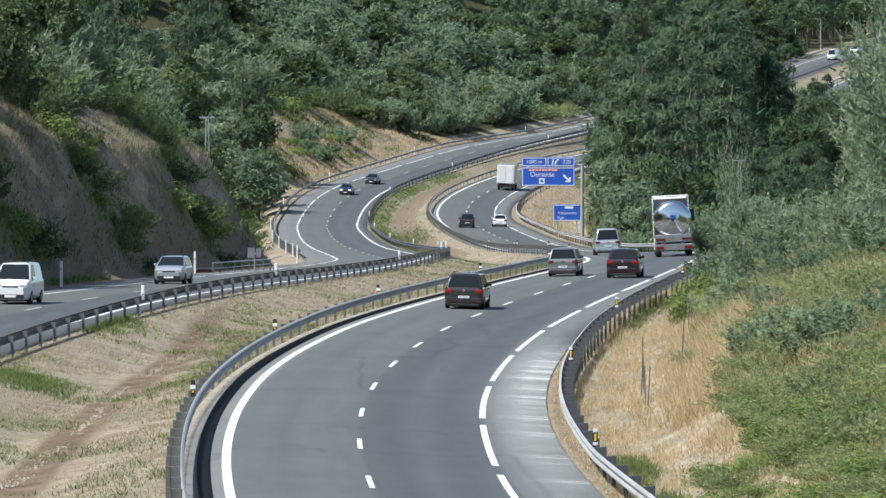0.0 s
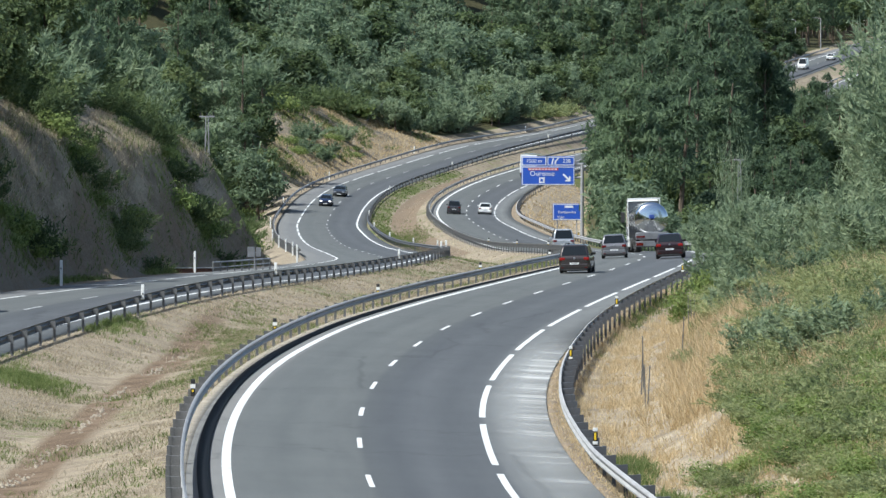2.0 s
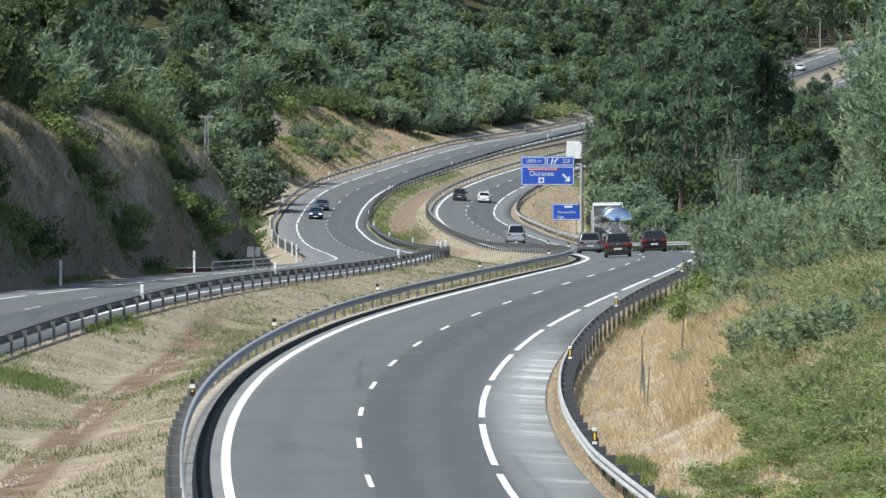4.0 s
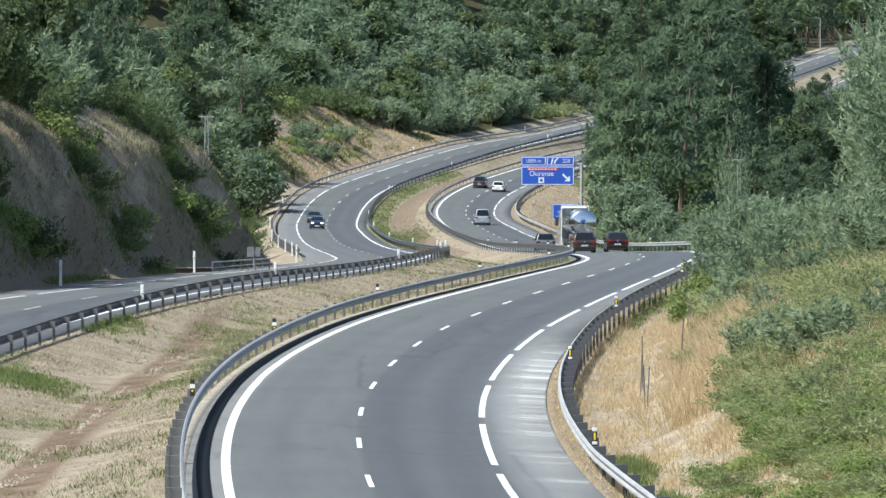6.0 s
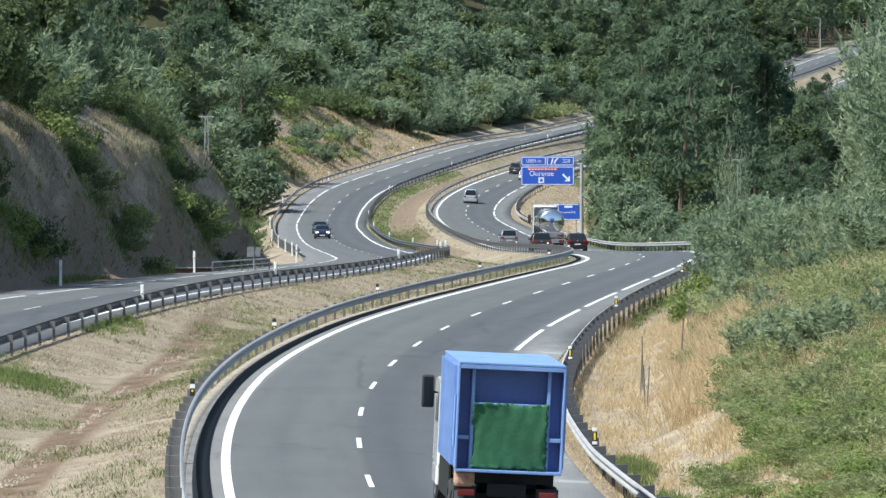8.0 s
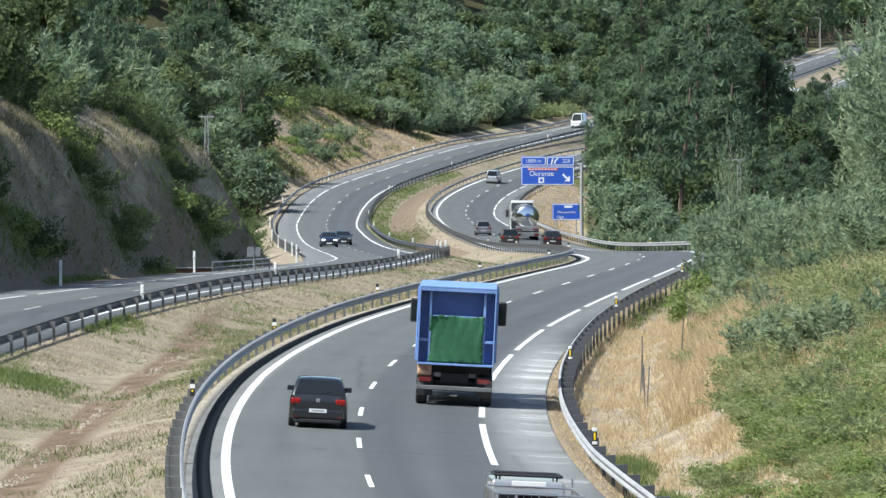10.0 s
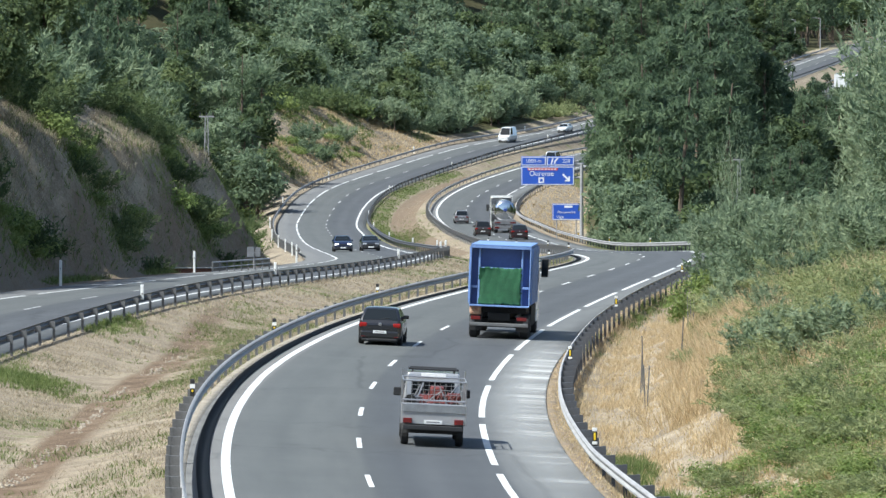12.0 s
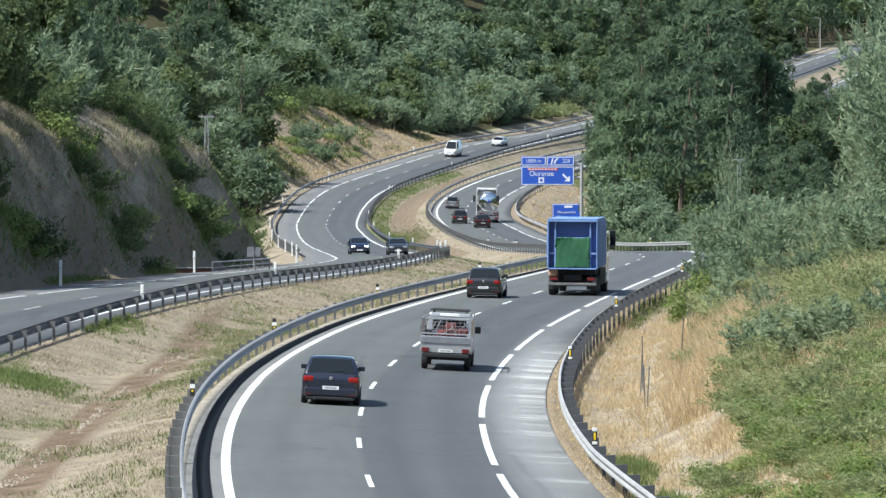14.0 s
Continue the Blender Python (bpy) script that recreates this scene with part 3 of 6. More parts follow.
def plume_blades(rng, shoots, height, spread, count, length, width, fuzz):
    """Narrow leaves set along arching shoots: an (n, 3, 3) array."""
    ang, rr = rng.uniform(0, math.tau, shoots), np.sqrt(rng.uniform(0, 1, shoots))
    foot = np.stack([np.cos(ang) * rr * spread * 0.6, np.sin(ang) * rr * spread * 0.6, np.zeros(shoots)], axis=1)
    tall = height * rng.uniform(0.45, 1.05, shoots) * (1.1 - 0.45 * rr)
    tip = foot + np.stack([np.cos(ang) * rr * spread * 0.55, np.sin(ang) * rr * spread * 0.55, tall], axis=1) + rng.normal(size=(shoots, 3)) * 0.1 * spread
    k = rng.integers(0, shoots, count)
    t = rng.uniform(0.08, 1.0, count) ** 0.8
    way = tip[k] - foot[k]
    bow = np.stack([np.cos(ang[k]), np.sin(ang[k]), np.zeros(count)], axis=1) * (t * t * 0.3 * spread * rr[k])[:, None]
    p = foot[k] + way * t[:, None] + bow + rng.normal(size=(count, 3)) * (fuzz * (1.25 - t))[:, None]
    p[:, 2] = np.maximum(p[:, 2], 0.02)
    a = way / np.linalg.norm(way, axis=1, keepdims=True) * 0.7 + rng.normal(size=(count, 3)) * 0.6
    a /= np.linalg.norm(a, axis=1, keepdims=True)
    b = np.cross(a, rng.normal(size=(count, 3)))
    b /= np.linalg.norm(b, axis=1, keepdims=True)
    ln = length * rng.uniform(0.6, 1.4, count)[:, None]
    a, b = a * ln, b * width * rng.uniform(0.7, 1.3, count)[:, None]
    return np.stack([p - b, p + a, p + b], axis=1)


def limb_mesh(name, rng, height, radius, clumps, start):
    bm = bmesh.new()
    lean = rng.normal(size=2) * 0.03 * height
    pts = [Vector((lean[0] * t * t, lean[1] * t * t, -0.6 + (height + 0.6) * t)) for t in (0, 0.3, 0.6, 1.0)]
    def joined(sides):
        """Ties the newest rod to the one before it."""
        bm.verts.ensure_lookup_table()
        n = len(bm.verts)
        if n > 2 * sides:
            bm.faces.new((bm.verts[n - 2 * sides - 1], bm.verts[n - 2 * sides], bm.verts[n - 2 * sides + 1]))

    for a, b, r0, r1 in zip(pts[:-1], pts[1:], (radius, radius * 0.8, radius * 0.55), (radius * 0.8, radius * 0.55, radius * 0.2)):
        rod(bm, a, b, r0, r1, 7)
        joined(7)
    bm.verts.ensure_lookup_table()
    root = bm.verts[20]
    for c in clumps:
        z = min(max(c[2] * 0.75, start * height), height * 0.95)
        t = (z + 0.6) / (height + 0.6)
        rod(bm, (lean[0] * t * t, lean[1] * t * t, z), tuple(c), radius * 0.35 * (1.1 - t * 0.7), radius * 0.08, 5)
        bm.verts.ensure_lookup_table()
        bm.faces.new((root, bm.verts[-10], bm.verts[-9]))
    me = bpy.data.meshes.new(name)
    bm.to_mesh(me)
    bm.free()
    me.materials.append(BARK)
    return me


def plant_arrays(kind, seed, leaves):
    """Clump centres, trunk height and radius, crown quads and leaf material of one plant, about its natural size."""
    rng = np.random.default_rng(seed)
    big = math.sqrt((2200 if kind in ("pine", "oak", "grey") else 6000) / leaves)
    if kind == "pine":
        h, n = 13.0, 26
        t = rng.uniform(0.25, 1.0, n)
        ang = rng.uniform(0, math.tau, n)
        spread = 2.9 * (1.05 - t) ** 0.6 * rng.uniform(0.4, 1.1, n)
        c = np.stack([np.cos(ang) * spread, np.sin(ang) * spread, h * t], axis=1)
        rad = rng.uniform(0.75, 1.3, n) * (1.15 - 0.5 * t)
        q = leaf_blades(rng, c, rad * 1.08, leaves, 0.3 * big, 0.28, -0.9, 0.8, 0.5)
        return c, h, 0.22, 0.2, q, PINE
    if kind in ("oak", "grey"):
        h, n = 8.5, 28
        d = rng.normal(size=(n, 3))
        d /= np.linalg.norm(d, axis=1, keepdims=True)
        c = d * np.array([2.4, 2.4, 2.9]) * rng.uniform(0.45, 1.05, (n, 1)) + np.array([0, 0, 5.0])
        rad = rng.uniform(0.7, 1.4, n)
        grey = kind == "grey"
        q = leaf_blades(rng, c, rad * 1.06, leaves, (0.23 if not grey else 0.28) * big, 0.62 if not grey else 0.38, 0.5 if grey else 0.1, 0.88, 0.4)
        return c, h * 0.8, 0.2, 0.25, q, GREYLEAF if grey else OAK
    material = {"shrub": SHRUB, "bramble": BRAMBLE, "mimosa": GREYLEAF, "plume": GREYLEAF, "scrub": OAK}[kind]
    n = 24
    ang, rr = rng.uniform(0, math.tau, n), np.sqrt(rng.uniform(0, 1, n)) * 1.35
    if kind == "mimosa":
        h = 3.6
        c = np.stack([np.cos(ang) * rr * 0.5, np.sin(ang) * rr * 0.5, rng.uniform(0.6, h * 0.8, n)], axis=1)
        q = plume_blades(rng, 34, h, 1.5, leaves, 0.26 * big, 0.034 * big, 0.2)
    elif kind == "plume":
        h = 8.5
        c = np.stack([np.cos(ang) * rr, np.sin(ang) * rr, rng.uniform(1.5, h * 0.8, n)], axis=1)
        q = plume_blades(rng, 120, h, 2.6, leaves, 0.36, 0.05, 0.32)
        return c, h * 0.8, 0.13, 0.15, q, material
    elif kind in ("shrub", "scrub"):
        h = 1.6
        c = np.stack([np.cos(ang) * rr * 0.7, np.sin(ang) * rr * 0.7, rng.uniform(0.3, 1.0, n)], axis=1)
        q = plume_blades(rng, 60, h, 1.7, leaves, 0.17 * big, 0.022 * big, 0.16)
    else:
        h = 1.6
        c = np.stack([np.cos(ang) * rr, np.sin(ang) * rr, rng.uniform(0.1, 0.9, n) * (1.25 - rr * 0.55)], axis=1)
        rad = rng.uniform(0.35, 0.75, n)
        q = leaf_blades(rng, c, rad * 1.15, leaves, 0.05 * big, 0.6, 0.0, 0.9, 0.5)
    return c, h * 0.7, 0.05, 0.1, q, material


def plant_meshes(kind, seed, leaves):
    c, h, r, start, q, material = plant_arrays(kind, seed, leaves)
    return limb_mesh("trunk", np.random.default_rng(seed + 1), h, r, c[::4], start), loose_mesh("crown", q, material)


KINDS = {"pine": ("pine_tree", "dark green pine tree with a tufted open crown", "tree", "pines of the wood"),
         "oak": ("broadleaf_tree", "deep green broadleaf tree with a rounded uneven crown", "tree", "broadleaf trees of the wood"),
         "grey": ("willow_tree", "grey-green willow-like tree with drooping narrow leaves", "tree", "grey-green trees of the wood"),
         "shrub": ("shrub", "olive green broom shrub on the dry bank", "shrub", "shrubs on the banks"),
         "scrub": ("scrub_bush", "dark olive scrub bush on the wooded bank", "bush", "scrub bushes on the banks"),
         "bramble": ("bramble_bush", "fresh green bramble bush on the roadside bank", "bush", "bramble bushes on the bank"),
         "plume": ("acacia_tree", "tall feathery pale green acacia with arching plumes", "tree", "acacia trees on the bank"),
         "mimosa": ("acacia_sapling", "feathery grey-green acacia sapling beside the verge", "sapling", "acacia saplings on the bank")}
MODELS = {}


def model(kind, which, leaves):
    key = (kind, which, leaves)
    if key not in MODELS:
        MODELS[key] = plant_meshes(kind, sum(map(ord, kind)) * 7 + which * 13 + leaves, leaves)
    return MODELS[key]


def plant(kind, x, y, size, rng, leaves=2200, wide=1.0, sink=0.1, base=None):
    name, label, cat, group = KINDS[kind]
    trunk, crown = model(kind, int(rng.integers(0, 5)), leaves)
    ob = tagged(new(name), label, cat, group)
    z = float(ground_z(x, y)) if base is None else base
    ob.matrix_basis = Matrix.LocRotScale((x, y, z - sink), Euler((rng.normal() * 0.04, rng.normal() * 0.04, rng.uniform(0, math.tau))), (size * wide, size * wide, size))
    part("trunk" if cat == "tree" else "stem", trunk, ob, "rough brown bark")
    part("crown", crown, ob)
    return ob


def far_wood(name, label, rng, places, kinds, lo, hi, leaves, wide):
    """A stretch of far wood as one object: crowns and stems of many trees."""
    mats = [PINE, OAK, GREYLEAF, BARK]
    store, which = [], []
    cache = {}
    for x, y in places:
        kind, k = str(rng.choice(kinds)), int(rng.integers(0, 4))
        if (kind, k) not in cache:
            cache[kind, k] = plant_arrays(kind, 900 + 17 * k + len(kind), leaves)
        c, h, r, start, q, material = cache[kind, k]
        size, a = rng.uniform(lo, hi), rng.uniform(0, math.tau)
        turn = np.array([[math.cos(a), -math.sin(a), 0], [math.sin(a), math.cos(a), 0], [0, 0, 1]])
        stem = np.array([[(math.cos(b) * r, math.sin(b) * r, -0.8), (math.cos(b + 2.1) * r, math.sin(b + 2.1) * r, -0.8), (0, 0, h * 1.2)] for b in (0, 2.1, 4.2)])
        v = np.concatenate([q, stem]) @ turn.T * np.array([size * wide, size * wide, size]) + np.array([x, y, float(ground_z(x, y)) - 0.2])
        store.append(v)
        which += [mats.index(material)] * len(q) + [3] * 3
    tagged(new(name, loose_mesh(name, np.concatenate(store), mats, which)), label, "woods", kind="stuff")


def scatter(rng, count, x_range, y_range, gap, keep, deep=1.0):
    """Places in a stretch of the plan, no nearer than gap to one another; x_range gives the sides at a way y."""
    out = []
    for _ in range(count * 12):
        y = rng.uniform(*y_range)
        x0, x1 = x_range(y)
        x = rng.uniform(x0, x1)
        if keep(x, y) and all((x - a) ** 2 + ((y - b) / deep) ** 2 > gap * gap for a, b in out):
            out.append((x, y))
            if len(out) == count:
                break
    return out


def x_in(y):
    return float(np.interp(y, WAY, IN_X))


def x_out(y):
    return float(np.interp(y, WAY, OUT_X))


def woods():
    rng = np.random.default_rng(11)
    yes = lambda x, y: True

    def open_flank(x, y):
        return x < x_in(y) - 16.3 or not any(y0 - 4 < y < y0 + 8 for y0 in (338, 378, 424))

    def mix(places, kinds, lo, hi, leaves=2200, wide=1.0):
        for x, y in places:
            plant(str(rng.choice(kinds)), x, y, rng.uniform(lo, hi), rng, leaves, wide)
    # on the cut beside the oncoming road
    mix(scatter(rng, 46, lambda y: (x_in(y) - 40, x_in(y) - 17.5), (280, 425), 2.6, open_flank), ["oak", "oak", "oak", "grey", "pine"], 0.75, 1.2, 3400)
    mix(scatter(rng, 40, lambda y: (x_in(y) - 18, x_in(y) - 14), (250, 428), 1.5, open_flank), ["scrub", "scrub", "scrub", "mimosa"], 1.0, 1.7, 1700)
    mix(scatter(rng, 45, lambda y: (x_in(y) - 15, x_in(y) - 9.5), (270, 428), 1.3, open_flank), ["scrub", "scrub", "bramble"], 0.45, 0.95, 1300)
    mix(scatter(rng, 46, lambda y: (x_in(y) - 14.5, x_in(y) - 9.0), (285, 428), 1.1, open_flank, 2.0), ["scrub", "scrub", "bramble"], 0.5, 1.15, 1300)
    mix(scatter(rng, 60, lambda y: (x_in(y) - 24, x_in(y) - 15.2), (300, 432), 1.5, open_flank), ["scrub", "scrub", "mimosa", "scrub"], 0.9, 1.7, 1800, 1.15)
    # oaks added mostly out of view on the left, to throw shade on the cut
    for x, y, size in ((-30.5, 299, 1.0), (-29.6, 306, 0.9), (-29.0, 313, 1.0), (-28.6, 320, 1.1), (-27.4, 327, 0.95), (-27.6, 334, 1.1), (-26.0, 341, 0.9), (-26.8, 350, 1.0)):
        plant("oak", x, y, size, rng, 3400)
    # gully and hillside on the left
    mix(scatter(rng, 34, lambda y: (-0.032 * y - 14, -0.032 * y - 3.5), (445, 800), 3.2, yes), ["oak", "oak", "oak", "grey", "pine"], 0.75, 1.2, 1800)
    mix(scatter(rng, 24, lambda y: (-0.031 * y - 5, -0.0305 * y - 1.6), (450, 790), 2.0, yes), ["scrub", "bramble"], 1.0, 1.9, 1600)
    mix(scatter(rng, 110, lambda y: (-0.088 * y, -0.032 * y - 6), (470, 960), 4.4, lambda x, y: x < x_in(y) - (20 if y < 820 else 28)), ["pine", "pine", "oak", "pine", "oak", "grey"], 0.95, 1.45, 1700, 1.15)
    mix(scatter(rng, 18, lambda y: (x_in(y) - 16, x_in(y) - 10), (868, 915), 1.6, yes, 2.0), ["bramble", "bramble", "mimosa"], 0.5, 0.9, 1400, 1.5)
    mix(scatter(rng, 50, lambda y: (x_in(y) - 40, x_in(y) - 20), (845, 965), 2.4, yes, 1.5), ["scrub", "mimosa", "bramble"], 1.2, 2.2, 1100, 1.3)
    mix(scatter(rng, 22, lambda y: (x_in(y) - 24, x_in(y) - 13.5), (945, 990), 2.4, yes), ["oak", "grey", "oak"], 0.45, 0.8, 1400, 1.2)
    mix(scatter(rng, 12, lambda y: (x_in(y) - 13, x_in(y) - 9.5), (455, 640), 2.0, yes), ["scrub", "bramble"], 0.5, 0.9, 1400)
    mix(scatter(rng, 30, lambda y: (-0.05 * y, -0.0265 * y - 3.0), (770, 850), 2.8, yes), ["oak", "pine", "oak", "grey"], 0.8, 1.15, 1350, 1.15)
    mix(scatter(rng, 36, lambda y: (x_in(y) - 40, x_in(y) - 27), (870, 990), 3.2, yes), ["grey", "oak", "pine"], 0.7, 1.1, 1350, 1.2)
    mix(scatter(rng, 44, lambda y: (x_in(y) - 42, x_in(y) - 11), (940, 1012), 3.0, lambda x, y: y > 975 or x < x_in(y) - 28), ["grey", "grey", "oak"], 0.55, 0.95, 1350, 1.25)
    # hill behind the far bend
    mix(scatter(rng, 44, lambda y: (x_in(y) - 26, x_in(y) - 13), (975, 1130), 3.4, yes), ["grey", "grey", "oak"], 0.7, 1.0, 1350, 1.2)
    mix(scatter(rng, 60, lambda y: (x_in(y) - 25, x_in(y) - 11.0), (948, 1120), 2.3, yes), ["mimosa", "shrub", "mimosa"], 1.1, 1.9, 1100, 1.25)
    # mostly grey-green crowns: their pale leaf tone stands in for haze
    far_wood("far_wood", "dense wood of oaks and grey-green trees on the far hillside, leaf tone paled for haze", rng,
             scatter(rng, 330, lambda y: (-0.08 * y, x_in(y) - 22), (960, 1340), 4.4, lambda x, y: x < x_in(y) - 30 or y > 1000), ["grey", "grey", "grey", "oak"], 1.0, 1.5, 1100, 1.25)
    far_wood("far_wood", "dark wood above the far road cutting", rng,
             scatter(rng, 120, lambda y: (x_in(y) - 34, x_in(y) - 12.5), (1090, 1400), 3.4, yes), ["pine", "pine", "oak"], 0.7, 1.15, 900, 1.25)
    far_wood("far_wood", "low scrub on the far road cutting", rng,
             scatter(rng, 110, lambda y: (x_in(y) - 17, x_in(y) - 7.8), (1120, 1395), 1.9, yes, 2.0), ["oak", "grey", "oak"], 0.25, 0.5, 500, 1.5)
    far_wood("far_wood", "dark pines behind the far junction", rng,
             scatter(rng, 50, lambda y: (0.055 * y, 0.085 * y), (1440, 1640), 6.0, lambda x, y: x > x_out(y) + 9 or x < x_in(y) - 12), ["pine", "pine", "oak"], 1.2, 1.7, 900, 1.3)
    # wood on the right
    mix(scatter(rng, 45, lambda y: (0.0245 * y + 3.2, 0.0245 * y + 26), (425, 640), 2.7, lambda x, y: x > x_out(y) + 9.5), ["grey", "grey", "oak", "mimosa"], 0.5, 0.85, 1700, 1.15)
    mix(scatter(rng, 130, lambda y: (0.0245 * y + 3.5, 0.0495 * y), (600, 980), 3.9, lambda x, y: x > x_out(y) + 11), ["pine", "pine", "oak", "pine"], 1.05, 1.5, 2000, 1.2)
    mix(scatter(rng, 30, lambda y: (0.0245 * y + 1.5, 0.0335 * y + 1.5), (440, 640), 1.7, lambda x, y: x_out(y) + 8.4 < x < x_out(y) + 18), ["mimosa", "shrub", "mimosa", "grey"], 0.6, 0.95, 1700, 1.2)
    mix(scatter(rng, 60, lambda y: (0.054 * y, 0.085 * y), (430, 1150), 4.2, yes), ["oak", "pine", "grey"], 0.45, 0.7, 1350, 1.25)
    mix(scatter(rng, 36, lambda y: (0.05 * y, 0.057 * y), (690, 900), 3.0, yes), ["pine", "pine", "oak"], 0.95, 1.15, 1350, 1.2)
    mix(scatter(rng, 30, lambda y: (0.057 * y, 0.069 * y), (690, 860), 3.4, yes), ["pine", "pine", "oak"], 0.84, 0.94, 1350, 1.2)
    mix(scatter(rng, 30, lambda y: (0.024 * y + 3.5, 0.03 * y + 6), (800, 985), 3.3, lambda x, y: x > x_out(y) + 9.5), ["pine", "oak"], 0.9, 1.25, 1350, 1.1)
    mix(scatter(rng, 70, lambda y: (0.0245 * y + 4.5, 0.058 * y), (428, 570), 2.0, lambda x, y: x > x_out(y) + 9.5), ["mimosa", "mimosa", "mimosa", "shrub"], 0.7, 1.05, 2200, 1.25)
    mix(scatter(rng, 50, lambda y: (0.0245 * y + 3.6, 0.05 * y), (590, 700), 2.4, lambda x, y: x > x_out(y) + 10.5), ["mimosa", "mimosa", "grey"], 0.9, 1.35, 1900, 1.2)
    mix(scatter(rng, 34, lambda y: (0.046 * y, 0.069 * y), (395, 470), 1.7, yes), ["mimosa"], 0.85, 1.2, 2500, 1.2)
    mix(scatter(rng, 30, lambda y: (0.051 * y, 0.065 * y), (540, 680), 2.4, yes), ["pine", "oak", "pine"], 0.6, 0.82, 1700, 1.25)
    # bank on the right
    band = lambda x, y: abs(x - x_out(y) - 10.8 - (y - 185) * 0.06) > 0.9
    mix(scatter(rng, 36, lambda y: (x_out(y) + 9.3, x_out(y) + 13.0), (124, 160), 0.7, yes, 2.4), ["bramble", "bramble", "bramble", "shrub"], 0.34, 0.55, 3200, 1.5)
    mix(scatter(rng, 46, lambda y: (x_out(y) + 11.0, x_out(y) + 15.4), (122, 172), 0.75, yes, 2.4), ["bramble", "bramble", "shrub"], 0.36, 0.6, 3200, 1.5)
    mix(scatter(rng, 70, lambda y: (x_out(y) + 10.9, x_out(y) + 16.8), (138, 208), 0.75, band, 2.4), ["bramble", "shrub", "shrub", "shrub"], 0.3, 0.55, 2500, 1.6)
    mix(scatter(rng, 60, lambda y: (x_out(y) + 12.2, x_out(y) + 19.8), (180, 250), 0.85, band, 2.2), ["shrub", "shrub", "shrub", "mimosa"], 0.34, 0.6, 2500, 1.6)
    mix(scatter(rng, 66, lambda y: (x_out(y) + (12.9 if y < 275 else 10.4), x_out(y) + 21), (225, 300), 1.1, band, 2.2), ["mimosa", "shrub", "shrub", "mimosa"], 0.45, 0.8, 2400, 1.3)
    mix(scatter(rng, 60, lambda y: (x_out(y) + 9.4, x_out(y) + 24), (285, 425), 1.6, yes, 2.2), ["mimosa"], 0.55, 1.0, 2500, 1.2)
    mix(scatter(rng, 8, lambda y: (x_out(y) + 18, x_out(y) + 26), (250, 400), 2.6, yes), ["plume"], 0.75, 1.0, 9000)
    for x, y, size in ((24.0, 285, 1.4), (26.6, 305, 1.6), (22.0, 258, 1.0), (29.4, 335, 1.6), (25.2, 290, 1.5), (22.4, 276, 0.95), (26.4, 320, 1.35), (20.8, 240, 0.8), (24.4, 275, 1.45)):
        plant("plume", x, y, size, rng, 9000, 1.0)
    plant("plume", 21.4, 430, 1.35, rng, 2600, 0.34)
    plant("bramble", x_out(268) + 10.2, 268, 1.7, rng, 3900, 0.6)


woods()
# ---- grass ----
def blades(rng, x, y, tall, wide, per):
    """Grass blades, an (n, 3, 3) array, at the places x, y."""
    x, y = np.repeat(x, per), np.repeat(y, per)
    n = len(x)
    x, y = x + rng.normal(size=n) * 0.09, y + rng.normal(size=n) * 0.09
    z = ground_z(x, y) - 0.03
    h = tall * rng.uniform(0.45, 1.3, n)
    ang = rng.uniform(0, math.tau, n)
    bend = rng.normal(size=(n, 2)) * (0.45 * h)[:, None]
    w = wide * rng.uniform(0.6, 1.4, n)
    dx, dy = np.cos(ang) * w, np.sin(ang) * w
    base = np.stack([x, y, z], axis=1)
    side = np.stack([dx, dy, np.zeros(n)], axis=1)
    top = base + np.stack([bend[:, 0], bend[:, 1], h], axis=1)
    return np.stack([base - side, base + side, top], axis=1)


def patchy(x, y, size, level, seed):
    v = np.array([noise.noise(Vector((a / size, b / (size * 2.5), seed))) for a, b in zip(x, y)])
    return v > level


